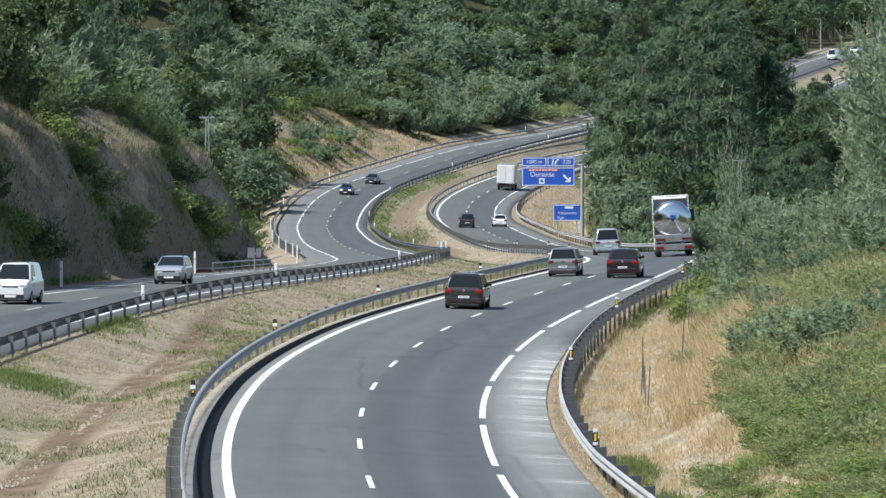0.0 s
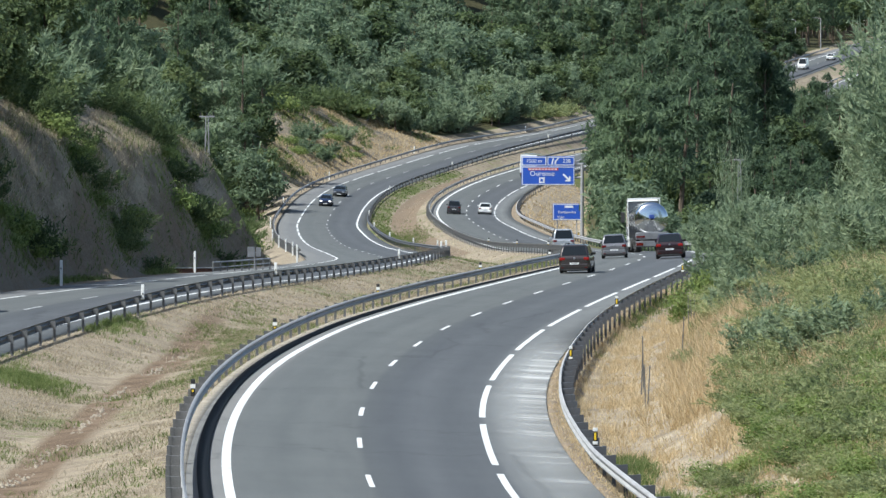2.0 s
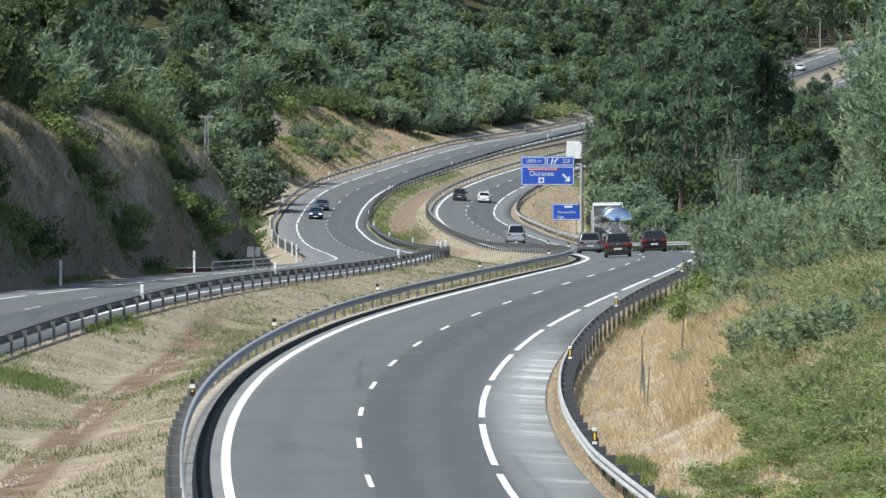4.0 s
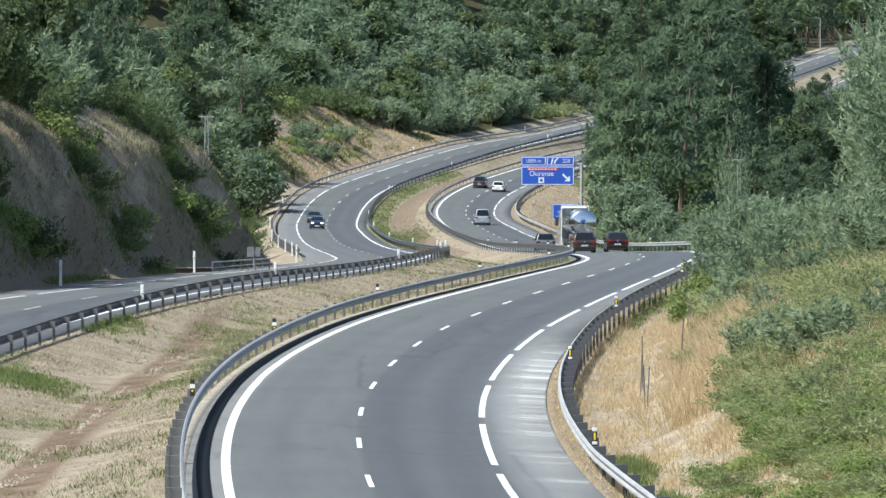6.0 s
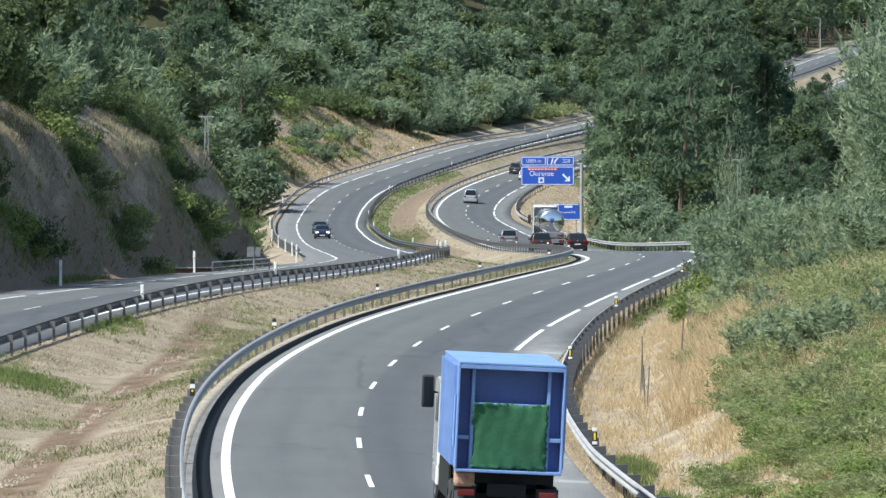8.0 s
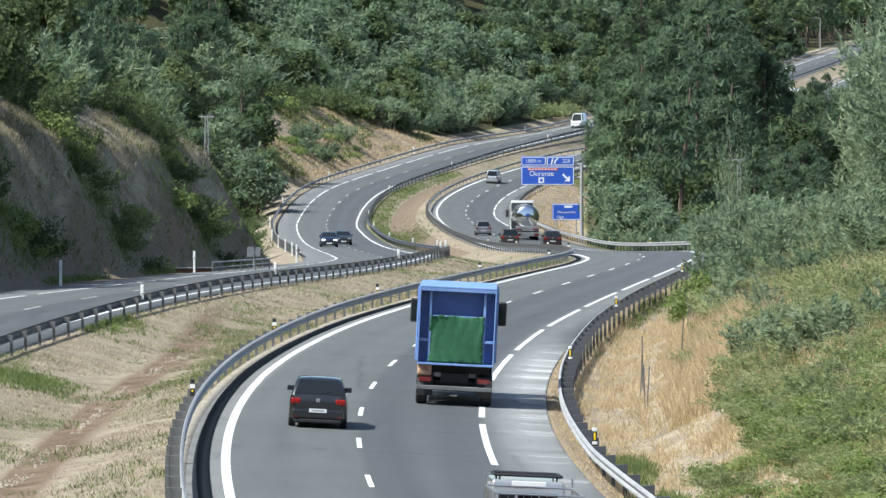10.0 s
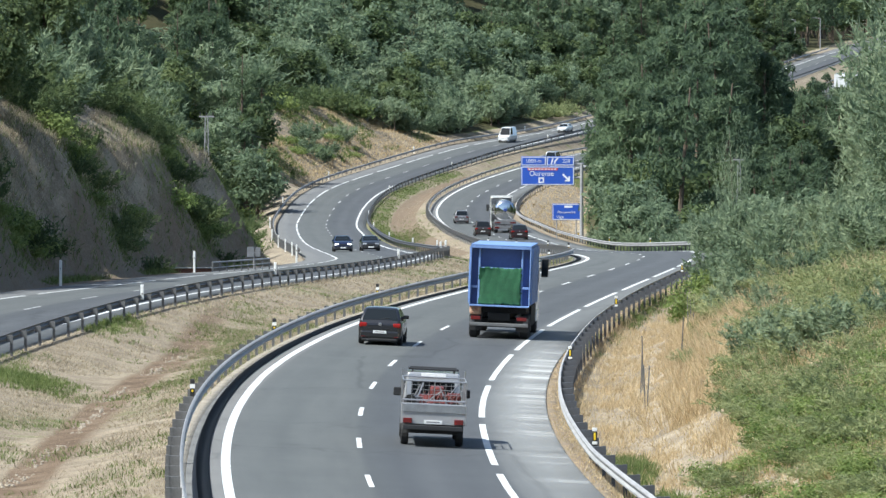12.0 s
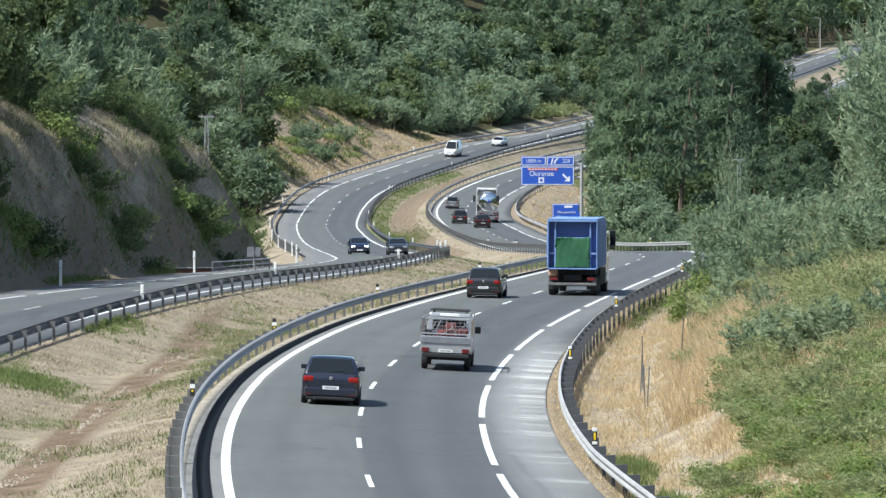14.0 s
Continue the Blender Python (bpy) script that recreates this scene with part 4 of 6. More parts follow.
def grass():
    rng = np.random.default_rng(21)

    def median(n, y0, y1):
        y = rng.uniform(y0, y1, n)
        a, b = np.interp(y, WAY, IN_X) + IN_R + 0.15, np.interp(y, WAY, OUT_X) + OUT_L - 0.2
        return a + (b - a) * rng.random(n), y

    def verge(n, y0, y1, r0, r1):
        y = rng.uniform(y0, y1, n)
        return np.interp(y, WAY, OUT_X) + OUT_R + rng.uniform(r0, r1, n), y

    def bank(n, y0, y1, l0, l1):
        y = rng.uniform(y0, y1, n)
        return np.interp(y, WAY, IN_X) + IN_L - rng.uniform(l0, l1, n), y
    sets = []
    x, y = median(30000, 138, 260)
    bare = np.exp(-((x + 11.2) / 1.0) ** 2) * (1 - soft(225, 300, y))
    keep = rng.random(len(x)) > bare
    sets.append(blades(rng, x[keep], y[keep], 0.1, 0.013, 4))
    sets.append(blades(rng, *median(9000, 260, 430), 0.15, 0.02, 4))
    sets.append(blades(rng, *median(2500, 430, 950), 0.16, 0.03, 3))
    sets.append(blades(rng, *bank(6500, 290, 436, 5.2, 8.6), 0.4, 0.02, 5))
    tagged(new("bleached_grass", loose_mesh("bleached_grass", np.concatenate(sets), BLEACHED)), "short bleached grey-brown grass on the median and bank", "grass", kind="stuff")
    sets = []
    sets.append(blades(rng, *verge(9000, 140, 290, 0.9, 6.5), 0.15, 0.014, 4))
    x, y = verge(9000, 140, 330, 1.6, 13)
    k = patchy(x, y, 2.2, 0.08, 4.2)
    sets.append(blades(rng, x[k], y[k], 0.34, 0.014, 6))
    sets.append(blades(rng, *verge(3500, 138, 330, 0.05, 0.9), 0.1, 0.013, 4))
    x, y = verge(3500, 140, 270, 4.2, 9)
    k = patchy(x, y, 1.6, 0.0, 7.7)
    sets.append(blades(rng, x[k], y[k], 0.55, 0.013, 6))
    x, y = verge(9000, 130, 300, 5.5, 16)
    k = patchy(x, y, 1.8, 0.12, 6.1)
    sets.append(blades(rng, x[k], y[k], 0.7, 0.012, 7))
    x, y = verge(8000, 138, 270, 0.7, 6.5)
    k = patchy(x, y, 1.2, -0.1, 1.9)
    sets.append(blades(rng, x[k], y[k], 0.3, 0.013, 5))
    y = rng.uniform(180, 300, 1800)
    x = np.interp(y, WAY, OUT_X) + 10.8 + (y - 185) * 0.06 + rng.normal(size=len(y)) * 0.9
    sets.append(blades(rng, x, y, 0.85, 0.016, 7))
    sets.append(blades(rng, *verge(1500, 620, 880, 1, 10), 0.4, 0.05, 3))
    sets.append(blades(rng, *bank(11000, 835, 960, 1.5, 15), 0.32, 0.05, 3))
    tagged(new("dry_grass", loose_mesh("dry_grass", np.concatenate(sets), STRAW)), "sun-dried straw-coloured grass tufts on the verges", "grass", kind="stuff")
    sets = []
    x, y = median(16000, 140, 460)
    k = patchy(x, y, 3.0, 0.14, 9.7)
    sets.append(blades(rng, x[k], y[k], 0.17, 0.016, 5))
    for cx, cy, rx, ry, n, tall in ((-8.4, 222, 1.6, 34, 1300, 0.1), (-9.0, 262, 1.8, 30, 700, 0.1), (-13.6, 176, 1.2, 12, 300, 0.1), (-14.6, 206, 1.5, 4, 900, 0.2), (-14.2, 247, 1.6, 9, 500, 0.22), (5.35, 166, 0.5, 5, 700, 0.3), (5.75, 147, 0.6, 8, 1000, 0.33), (5.9, 400, 3.0, 30, 700, 0.2), (-4.0, 690, 2.5, 50, 700, 0.25)):
        x, y = cx + rng.normal(size=n) * rx * 0.5, cy + rng.normal(size=n) * ry * 0.5
        sets.append(blades(rng, x, y, tall, 0.022, 7))
    y = rng.uniform(600, 900, 2200)
    x = np.interp(y, WAY, IN_X) + IN_R + rng.uniform(0.5, 3.0, len(y))
    sets.append(blades(rng, x, y, 0.22, 0.05, 3))
    x, y = verge(900, 235, 340, 0.5, 1.5)
    k = patchy(x, y, 1.5, 0.05, 2.2)
    sets.append(blades(rng, x[k], y[k], 0.35, 0.02, 4))
    x, y = verge(7000, 140, 330, 5, 14)
    k = patchy(x, y, 2.0, -0.02, 3.3)
    sets.append(blades(rng, x[k], y[k], 0.5, 0.016, 5))
    sets.append(blades(rng, *bank(6000, 270, 436, 1.5, 8), 0.4, 0.025, 4))
    x, y = bank(5000, 840, 960, 3, 15)
    k = patchy(x, y, 4.0, 0.2, 5.5)
    sets.append(blades(rng, x[k], y[k], 0.5, 0.07, 4))
    tagged(new("green_grass", loose_mesh("green_grass", np.concatenate(sets), GREEN_GRASS)), "fresh green grass and weeds in damp patches", "grass", kind="stuff")


grass()


def pebbles():
    rng = np.random.default_rng(8)
    q = []
    for _ in range(520):
        y = rng.uniform(143, 235)
        x = -11.4 + rng.normal() * 0.13 + 0.18 * math.sin(y / 9.0) + 0.1 * math.sin(y / 2.3) + 0.8 * float(soft(195, 235, y))
        z, r = float(ground_z(x, y)), rng.uniform(0.02, 0.07)
        t = [(x + r, y, z), (x, y + r, z), (x - r, y, z), (x, y - r, z)]
        top = [(x + r * 0.6, y, z + r * 0.7), (x, y + r * 0.6, z + r * 0.8), (x - r * 0.6, y, z + r * 0.7), (x, y - r * 0.6, z + r * 0.6)]
        q.append(top)
        for i in range(4):
            q.append([t[i - 1], t[i], top[i], top[i - 1]])
    tagged(new("pebbles", loose_mesh("pebbles", np.array(q), PALE_STONE)), "pale stones washed along the median gully", "stones", kind="stuff")


pebbles()


# ---- marker posts, signs, masts ----
def marker(line, way, off, z=0.0, white=True, tall=1.0, low=-0.25):
    p = on(line, way, off)
    base = float(ground_z(p[0], p[1])) if z is None else float(p[2]) + z
    ob = tagged(new("marker_post"), "plain white plastic marker post" if white else "black marker post with a white band", "marker post", "marker posts beside the road")
    ob.matrix_basis = pose(p[0], p[1], base, 0, 0, heading(line, way))
    part("post", (boxes((-0.07, 0.07, -0.05, 0.05, low, tall, 0.02)), WHITE_PLASTIC if white else BLACK), ob)
    if not white:
        part("band", (boxes((-0.076, 0.076, -0.056, 0.056, tall * 0.74, tall * 0.86)), WHITE_PLASTIC), ob, "white band")
    part("reflector", (boxes((-0.03, 0.03, -0.062, -0.05, tall * 0.64, tall * 0.7)), YELLOW if not white else DULL_STEEL), ob, "small reflector")


def rail_marker(line, way, off):
    """A short marker clamped on a guard rail's post."""
    p = on(line, way, off)
    ob = tagged(new("rail_marker"), "small black, white and amber marker on the guard rail", "marker post", "markers on the guard rails")
    ob.matrix_basis = pose(p[0], p[1], float(p[2]) + 0.7, 0, 0, heading(line, way))
    part("stem", (boxes((-0.065, 0.065, -0.03, 0.03, -0.1, 0.34, 0.01)), BLACK), ob)
    part("reflector", (boxes((-0.03, 0.03, -0.036, 0.028, 0.1, 0.31, 0.01)), YELLOW), ob, "amber reflector")
    part("cap", (boxes((-0.065, 0.065, -0.04, 0.034, 0.342, 0.44, 0.01)), WHITE_PLASTIC), ob, "white cap")
    part("collar", (boxes((-0.068, 0.068, -0.034, 0.034, -0.02, 0.07, 0.01)), WHITE_PLASTIC), ob, "white collar")


for w in (160.5, 213, 264, 314, 364, 414, 464, 514, 564, 614):
    rail_marker(OUT, w, 6.42 + float(widened(w, STRAY_RAIL)))
for w in (178, 226, 272, 320, 368, 416, 464, 512, 560):
    marker(OUT, w, -5.12, 0.0, False, 1.08, 0.55)
for w in (213, 258, 309, 385, 432, 446, 505, 560, 620, 690, 760, 830, 900, 970):
    marker(IN, w, 5.16, 0.0, True, 1.2, 0.55)
for w in (311, 370, 455):
    marker(IN, w, -6.5, 0.0, True, 1.35)
for w in (530, 560, 590, 640, 720, 790, 860, 930, 1000):
    marker(IN, w, -7.0, 0.0, True, 1.15)


def text_mesh(name, words, size, material, parent, m, label=""):
    cu = bpy.data.curves.new(name, "FONT")
    cu.body, cu.size, cu.extrude, cu.align_x, cu.align_y = words, size, 0.004, "CENTER", "CENTER"
    tmp = bpy.data.objects.new(name, cu)
    scene.collection.objects.link(tmp)
    me = bpy.data.meshes.new_from_object(tmp.evaluated_get(bpy.context.evaluated_depsgraph_get()))
    bpy.data.objects.remove(tmp)
    me.materials.clear()
    me.materials.append(material)
    return part(name, me, parent, label, m)


SIGN_BLUE = mat("blue_sign_sheeting", (0.03, 0.1, 0.5), (0.025, 0.085, 0.43), 0.6, 20, 0.4, 0, 0.0)
SIGN_WHITE = mat("white_sign_sheeting", (0.8, 0.81, 0.83), (0.7, 0.71, 0.73), 1, 20, 0.4, 0, 0.0)
SIGN_RED = mat("red_sign_sheeting", (0.55, 0.05, 0.05), (0.42, 0.04, 0.04), 1, 20, 0.4, 0, 0.0)


def board(parent, x0, x1, z0, z1, name="panel"):
    """A blue sign board in the plane y = 0, with a white rim."""
    b = part(name, (boxes((x0, x1, 0.0, 0.08, z0, z1, 0.03)), SIGN_BLUE), parent, "blue sign board")
    r = 0.07
    for q in ((x0 + 0.05, x1 - 0.05, z0 + 0.05, z0 + 0.05 + r), (x0 + 0.05, x1 - 0.05, z1 - 0.05 - r, z1 - 0.05), (x0 + 0.05, x0 + 0.05 + r, z0 + 0.05 + r, z1 - 0.05 - r), (x1 - 0.05 - r, x1 - 0.05, z0 + 0.05 + r, z1 - 0.05 - r)):
        part("rim", (boxes((q[0], q[1], -0.01, 0.0, q[2], q[3])), SIGN_WHITE), b, "white rim")
    return b


def upright(x, z, y=-0.012):
    return pose(x, y, z, 90, 0, 0)


def gantry_sign():
    d = 625.0
    ob = tagged(new("gantry_sign"), "blue cantilever motorway sign with white lettering on a steel mast", "road sign")
    ob.matrix_basis = pose(0, d, 0)
    gz = float(ground_z(14.75, d))
    part("mast", (rods(((14.75, 0.25, gz - 0.3), (14.75, 0.25, 2.5), 0.22, 0.17), sides=12), STEEL), ob, "galvanised steel mast")
    part("arm", (rods(((14.75, 0.25, 1.0), (8.4, 0.25, 1.0), 0.12), ((14.75, 0.25, 2.4), (8.4, 0.25, 2.4), 0.12), sides=8), STEEL), ob, "galvanised steel arm")
    part("footing", (boxes((14.3, 15.2, -0.2, 0.7, gz - 0.4, gz + 0.15, 0.03)), CONCRETE), ob, "concrete footing")
    main = board(ob, 8.3, 13.95, 0.2, 2.2)
    text_mesh("lettering", "Ourense", 0.74, SIGN_WHITE, main, upright(10.5, 1.42), "white lettering")
    part("red_strip", (boxes((9.0, 12.2, -0.012, 0.0, 1.78, 2.03)), SIGN_RED), main, "red strip")
    for k in range(9):
        part("letter_bar", (boxes((9.1 + k * 0.34, 9.32 + k * 0.34, -0.018, -0.011, 1.84, 1.96)), SIGN_WHITE), main)
    part("symbol", (boxes((10.15, 10.75, -0.014, 0.0, 0.42, 1.02)), SIGN_WHITE), main, "white square pictogram")
    part("symbol_mark", (boxes((10.3, 10.6, -0.02, -0.012, 0.58, 0.86)), SIGN_BLUE), main)
    bm = bmesh.new()
    pts = [(0, 0), (0.55, 0), (0.55, 0.16), (0.3, 0.16), (0.85, 0.71), (0.71, 0.85), (0.16, 0.3), (0.16, 0.55), (0, 0.55)]
    bm.faces.new([bm.verts.new((13.5 - x, -0.014, 0.6 + z)) for x, z in pts])
    part("arrow", (bm, SIGN_WHITE), main, "white arrow")
    left = board(ob, 8.3, 10.95, 2.27, 3.25)
    text_mesh("lettering", "1000 m", 0.56, SIGN_WHITE, left, upright(9.62, 2.76), "white lettering")
    right = board(ob, 11.02, 13.95, 2.27, 3.25)
    text_mesh("lettering", "228", 0.56, SIGN_WHITE, right, upright(13.1, 2.76), "white lettering")
    bm = bmesh.new()
    for pts in ([(11.45, 2.45), (11.6, 2.45), (11.75, 3.05), (11.6, 3.05)], [(11.78, 2.45), (11.93, 2.45), (12.0, 2.75), (12.3, 3.05), (12.1, 3.05), (11.85, 2.8)]):
        bm.faces.new([bm.verts.new((x, -0.014, z)) for x, z in pts])
    part("exit_symbol", (bm, SIGN_WHITE), right, "white exit symbol")


def roadside_sign():
    d = 640.0
    ob = tagged(new("direction_sign"), "blue direction sign with white lettering on two posts", "road sign")
    ob.matrix_basis = pose(0, d, 0)
    b = board(ob, 11.9, 15.05, -3.85, -2.05)
    text_mesh("lettering", "Pontevedra", 0.43, SIGN_WHITE, b, upright(13.45, -2.98), "white lettering")
    text_mesh("lettering", "Vigo", 0.43, SIGN_WHITE, b, upright(12.75, -3.5), "white lettering")
    part("letter_bar", (boxes((13.2, 14.1, -0.014, 0.0, -2.5, -2.25)), SIGN_WHITE), b, "white bar")
    for x in (12.4, 14.5):
        g = float(ground_z(x, d + 0.15))
        part("post", (rods(((x, 0.15, g - 0.3), (x, 0.15, -2.2), 0.06)), STEEL), ob, "galvanised post")


def small_sign():
    d, x = 376.0, -12.1
    g = float(ground_z(x, d))
    ob = tagged(new("small_sign"), "small grey sign plate seen from behind on a post", "road sign")
    ob.matrix_basis = pose(x, d, g)
    part("post", (rods(((0, 0, -0.3), (0, 0, 1.9), 0.035)), STEEL), ob)
    part("plate", (boxes((-0.44, 0.02, -0.06, -0.036, 1.25, 1.9, 0.01)), GREY_METAL), ob, "grey metal plate")
    part("plate", (boxes((0.1, 0.42, -0.06, -0.036, 1.28, 1.86, 0.01)), GREY_METAL), ob, "grey metal plate")
    part("bracket", (boxes((-0.4, 0.4, -0.035, 0.03, 1.5, 1.56)), STEEL), ob, "steel bracket")


def parapet():
    ob = tagged(new("culvert_railing"), "short grey steel railing over a culvert beside the road", "railing")
    x0, x1, y0 = -14.6, -11.4, 372.0
    g = float(ground_z(-13, y0)) + 0.1
    n = 9
    part("rail", (rods(((x0, y0, g + 0.85), (x1, y0 + 14, g + 0.7), 0.05), ((x0, y0, g + 0.5), (x1, y0 + 14, g + 0.4), 0.035)), STEEL), ob)
    for k in range(n):
        u = k / (n - 1)
        x, y = x0 + (x1 - x0) * u, y0 + 14 * u
        part("post", (boxes((x - 0.04, x + 0.04, y - 0.04, y + 0.04, float(ground_z(x, y)) - 0.2, g + 0.85 - 0.15 * u)), DULL_STEEL), ob)


def culvert_wall():
    ob = tagged(new("culvert_wall"), "low reddish-brown brick wall at a culvert mouth", "low wall")
    g = float(on(IN, 374, IN_L)[2]) - 0.1
    part("wall", (boxes((-17.2, -14.7, 373.0, 373.5, g - 0.6, g + 0.34, 0.02)), mat("reddish_brick", (0.2, 0.09, 0.06), (0.11, 0.055, 0.04), 2, 15, 0.85, 0, 0.3)), ob)
    part("coping", (boxes((-17.25, -14.65, 372.95, 373.55, g + 0.34, g + 0.42, 0.015)), CONCRETE), ob, "pale concrete coping")


def lamp_post(x, y, tall):
    ob = tagged(new("street_lamp"), "tall grey street lamp mast with a short arm", "street lamp", "street lamps at the far junction")
    g = float(ground_z(x, y))
    ob.matrix_basis = pose(x, y, g)
    part("mast", (rods(((0, 0, -0.3), (0, 0, tall), 0.13, 0.08)), STEEL), ob)
    part("arm", (rods(((0, 0, tall), (-1.2, 0, tall + 0.15), 0.06)), STEEL), ob)
    part("lamp_head", (boxes((-1.9, -1.1, -0.15, 0.15, tall + 0.08, tall + 0.24, 0.04)), GREY_METAL), ob)


def pylon(x, y, top, wide=1.2):
    g = float(ground_z(x, y))
    ob = tagged(new("power_pole"), "slim lattice steel power pole with a cross arm", "power pole", "power poles above the wood")
    ob.matrix_basis = pose(x, y, g)
    h = top - g
    bars = []
    for sx in (-1, 1):
        for sy in (-1, 1):
            bars.append(((sx * 0.42, sy * 0.2, -0.3), (sx * 0.09, sy * 0.09, h), 0.035))
    for k in range(int(h / 0.9)):
        a, b = k * 0.9, (k + 1) * 0.9
        wa, wb = 0.22 - 0.13 * a / h, 0.22 - 0.13 * min(b, h) / h
        s = 1 if k % 2 else -1
        bars += [((-wa * s, -wa, a), (wb * s, -wb, min(b, h)), 0.02), ((-wa, wa * s, a), (-wb, -wb * s, min(b, h)), 0.02)]
    part("lattice", (rods(*bars, sides=5), STEEL), ob)
    part("cross_arm", (boxes((-wide / 2, wide / 2, -0.08, 0.08, h - 0.12, h)), STEEL), ob)
    for x1 in (-wide * 0.42, 0, wide * 0.42):
        part("insulator", (rods(((x1, 0, h), (x1, 0, h + 0.28), 0.05)), BLACK), ob, "dark insulator")


def cable(a, b, sag):
    pts = [Vector(a).lerp(Vector(b), k / 14) - Vector((0, 0, sag * 4 * (k / 14) * (1 - k / 14))) for k in range(15)]
    bm = bmesh.new()
    for p, q in zip(pts[:-1], pts[1:]):
        rod(bm, p, q, 0.02, 0.02, 4)
    bmesh.ops.remove_doubles(bm, verts=bm.verts, dist=0.03)
    me = bpy.data.meshes.new("power_cable")
    bm.to_mesh(me)
    bm.free()
    me.materials.append(DULL_STEEL)
    tagged(new("power_cable", me), "thin grey overhead power cable", "cable", "power cables")


def fence_post(x, y, tall, lean):
    ob = tagged(new("fence_post"), "thin weathered grey fence post in dry grass", "fence post", "old fence posts on the verge")
    ob.matrix_basis = pose(x, y, float(ground_z(x, y)), 0, lean, 0)
    part("shaft", (rods(((0, 0, -0.3), (0, 0, tall), 0.024, 0.02)), DULL_STEEL), ob)
    part("cap", (rods(((0, 0, tall), (0, 0, tall + 0.04), 0.03)), GREY_METAL), ob)


gantry_sign()
roadside_sign()
small_sign()
parapet()
culvert_wall()
lamp_post(85.0, 1420.0, 7.2)
lamp_post(91.4, 1425.0, 7.6)
pylon(-18.7, 465.0, 8.2)
pylon(28.2, 560.0, 3.7)
cable((28.2, 560, 3.9), (26.5, 700, 2.6), 0.8)
cable((-18.7, 465, 8.4), (-8.0, 1010, 12.0), 6.0)
for x, y, tall, lean in ((6.9, 205, 1.5, 2), (7.05, 207, 2.0, -1), (6.75, 196, 1.5, -2), (6.85, 197, 1.4, 3), (8.85, 218, 1.4, 3), (10.1, 242, 1.4, -1), (10.35, 243, 1.3, 2), (10.4, 246, 1.2, -3)):
    fence_post(x, y, tall, lean)
# ---- vehicles: forward is +y, the ground is z = 0 ----
# weak emission put in for sun glinting on the red lamp glass
TAIL = glow("glint_tail_lamp", (0.22, 0.008, 0.006), 0.05)
TAIL_OFF = mat("red_lamp_glass", (0.15, 0.012, 0.01), (0.08, 0.006, 0.006), 3, 30, 0.15, 0, 0.0, 0.6)
HEAD = mat("headlamp_glass", (0.75, 0.77, 0.8), (0.5, 0.52, 0.55), 4, 30, 0.1, 0.5, 0.0, 1.0)
HEAD_ON = glow("lit_headlamp", (1.0, 0.97, 0.9), 1.3)
PLATE = mat("number_plate", (0.75, 0.75, 0.74), (0.66, 0.66, 0.66), 4, 30, 0.4)
CHROME = mat("polished_steel", (0.72, 0.73, 0.74), (0.62, 0.63, 0.64), 1.0, 8, 0.12, 1.0, 0.02)
# one blue paint twice: shaded tone for the rear panel, sunlit for the rest
TRUCK_BLUE = mat("shaded_blue_paint", (0.05, 0.11, 0.34), (0.035, 0.08, 0.26), 1.4, 9, 0.42, 0.0, 0.06, 0.2)
TRUCK_PALE = mat("sunlit_blue_paint", (0.19, 0.3, 0.56), (0.13, 0.22, 0.45), 1.2, 9, 0.5, 0.0, 0.06)
GREEN_TARP = mat("green_net_tarpaulin", (0.024, 0.12, 0.05), (0.013, 0.07, 0.03), 2.2, 22, 0.8, 0.0, 0.25)
WHITE_PAINT = paint("white_vehicle_paint", (0.78, 0.78, 0.77), 0.0)
RED_LOAD = mat("red_machine_paint", (0.2, 0.03, 0.022), (0.03, 0.009, 0.008), 3, 16, 0.5)


def face_panel(corners, inset, lift):
    """A thin pane over a quad, drawn in at the borders and standing a little proud."""
    c = [Vector(p) for p in corners]
    mid = sum(c, Vector()) / 4
    n = (c[1] - c[0]).cross(c[3] - c[0]).normalized()
    out = []
    for p in c:
        d = mid - p
        out.append(p + d * inset)
    bm = bmesh.new()
    a = [bm.verts.new(p + n * lift) for p in out]
    b = [bm.verts.new(p - n * 0.012) for p in out]
    bm.faces.new(a)
    for i in range(4):
        bm.faces.new((a[i - 1], b[i - 1], b[i], a[i]))
    return bm


WHEELS = {}


def wheel(parent, x, y, r, w, rim=ALLOY):
    key = (round(r, 2), round(w, 2), rim.name)
    if key not in WHEELS:
        pair = []
        for prof, material in (([(r * 0.62, w / 2), (r * 0.9, w / 2), (r, w * 0.36), (r, -w * 0.36), (r * 0.9, -w / 2), (r * 0.62, -w / 2)], RUBBER),
                               ([(0.0, w * 0.3), (r * 0.2, w * 0.34), (r * 0.5, w * 0.28), (r * 0.63, w * 0.46), (r * 0.63, -w * 0.46), (r * 0.5, -w * 0.28), (0.0, -w * 0.3)], rim)):
            n = 20
            v = [(h, math.cos(k * math.tau / n) * q, math.sin(k * math.tau / n) * q) for q, h in prof for k in range(n)]
            f = [(a * n + k, a * n + (k + 1) % n, (a + 1) * n + (k + 1) % n, (a + 1) * n + k) for a in range(len(prof) - 1) for k in range(n)]
            pair.append(mesh_of("wheel", v, f, material, False))
        WHEELS[key] = pair
    tyre, hub = WHEELS[key]
    ob = part("wheel", tyre, parent, "black rubber tyre", pose(x, y, r))
    part("rim", hub, ob, "grey metal rim")


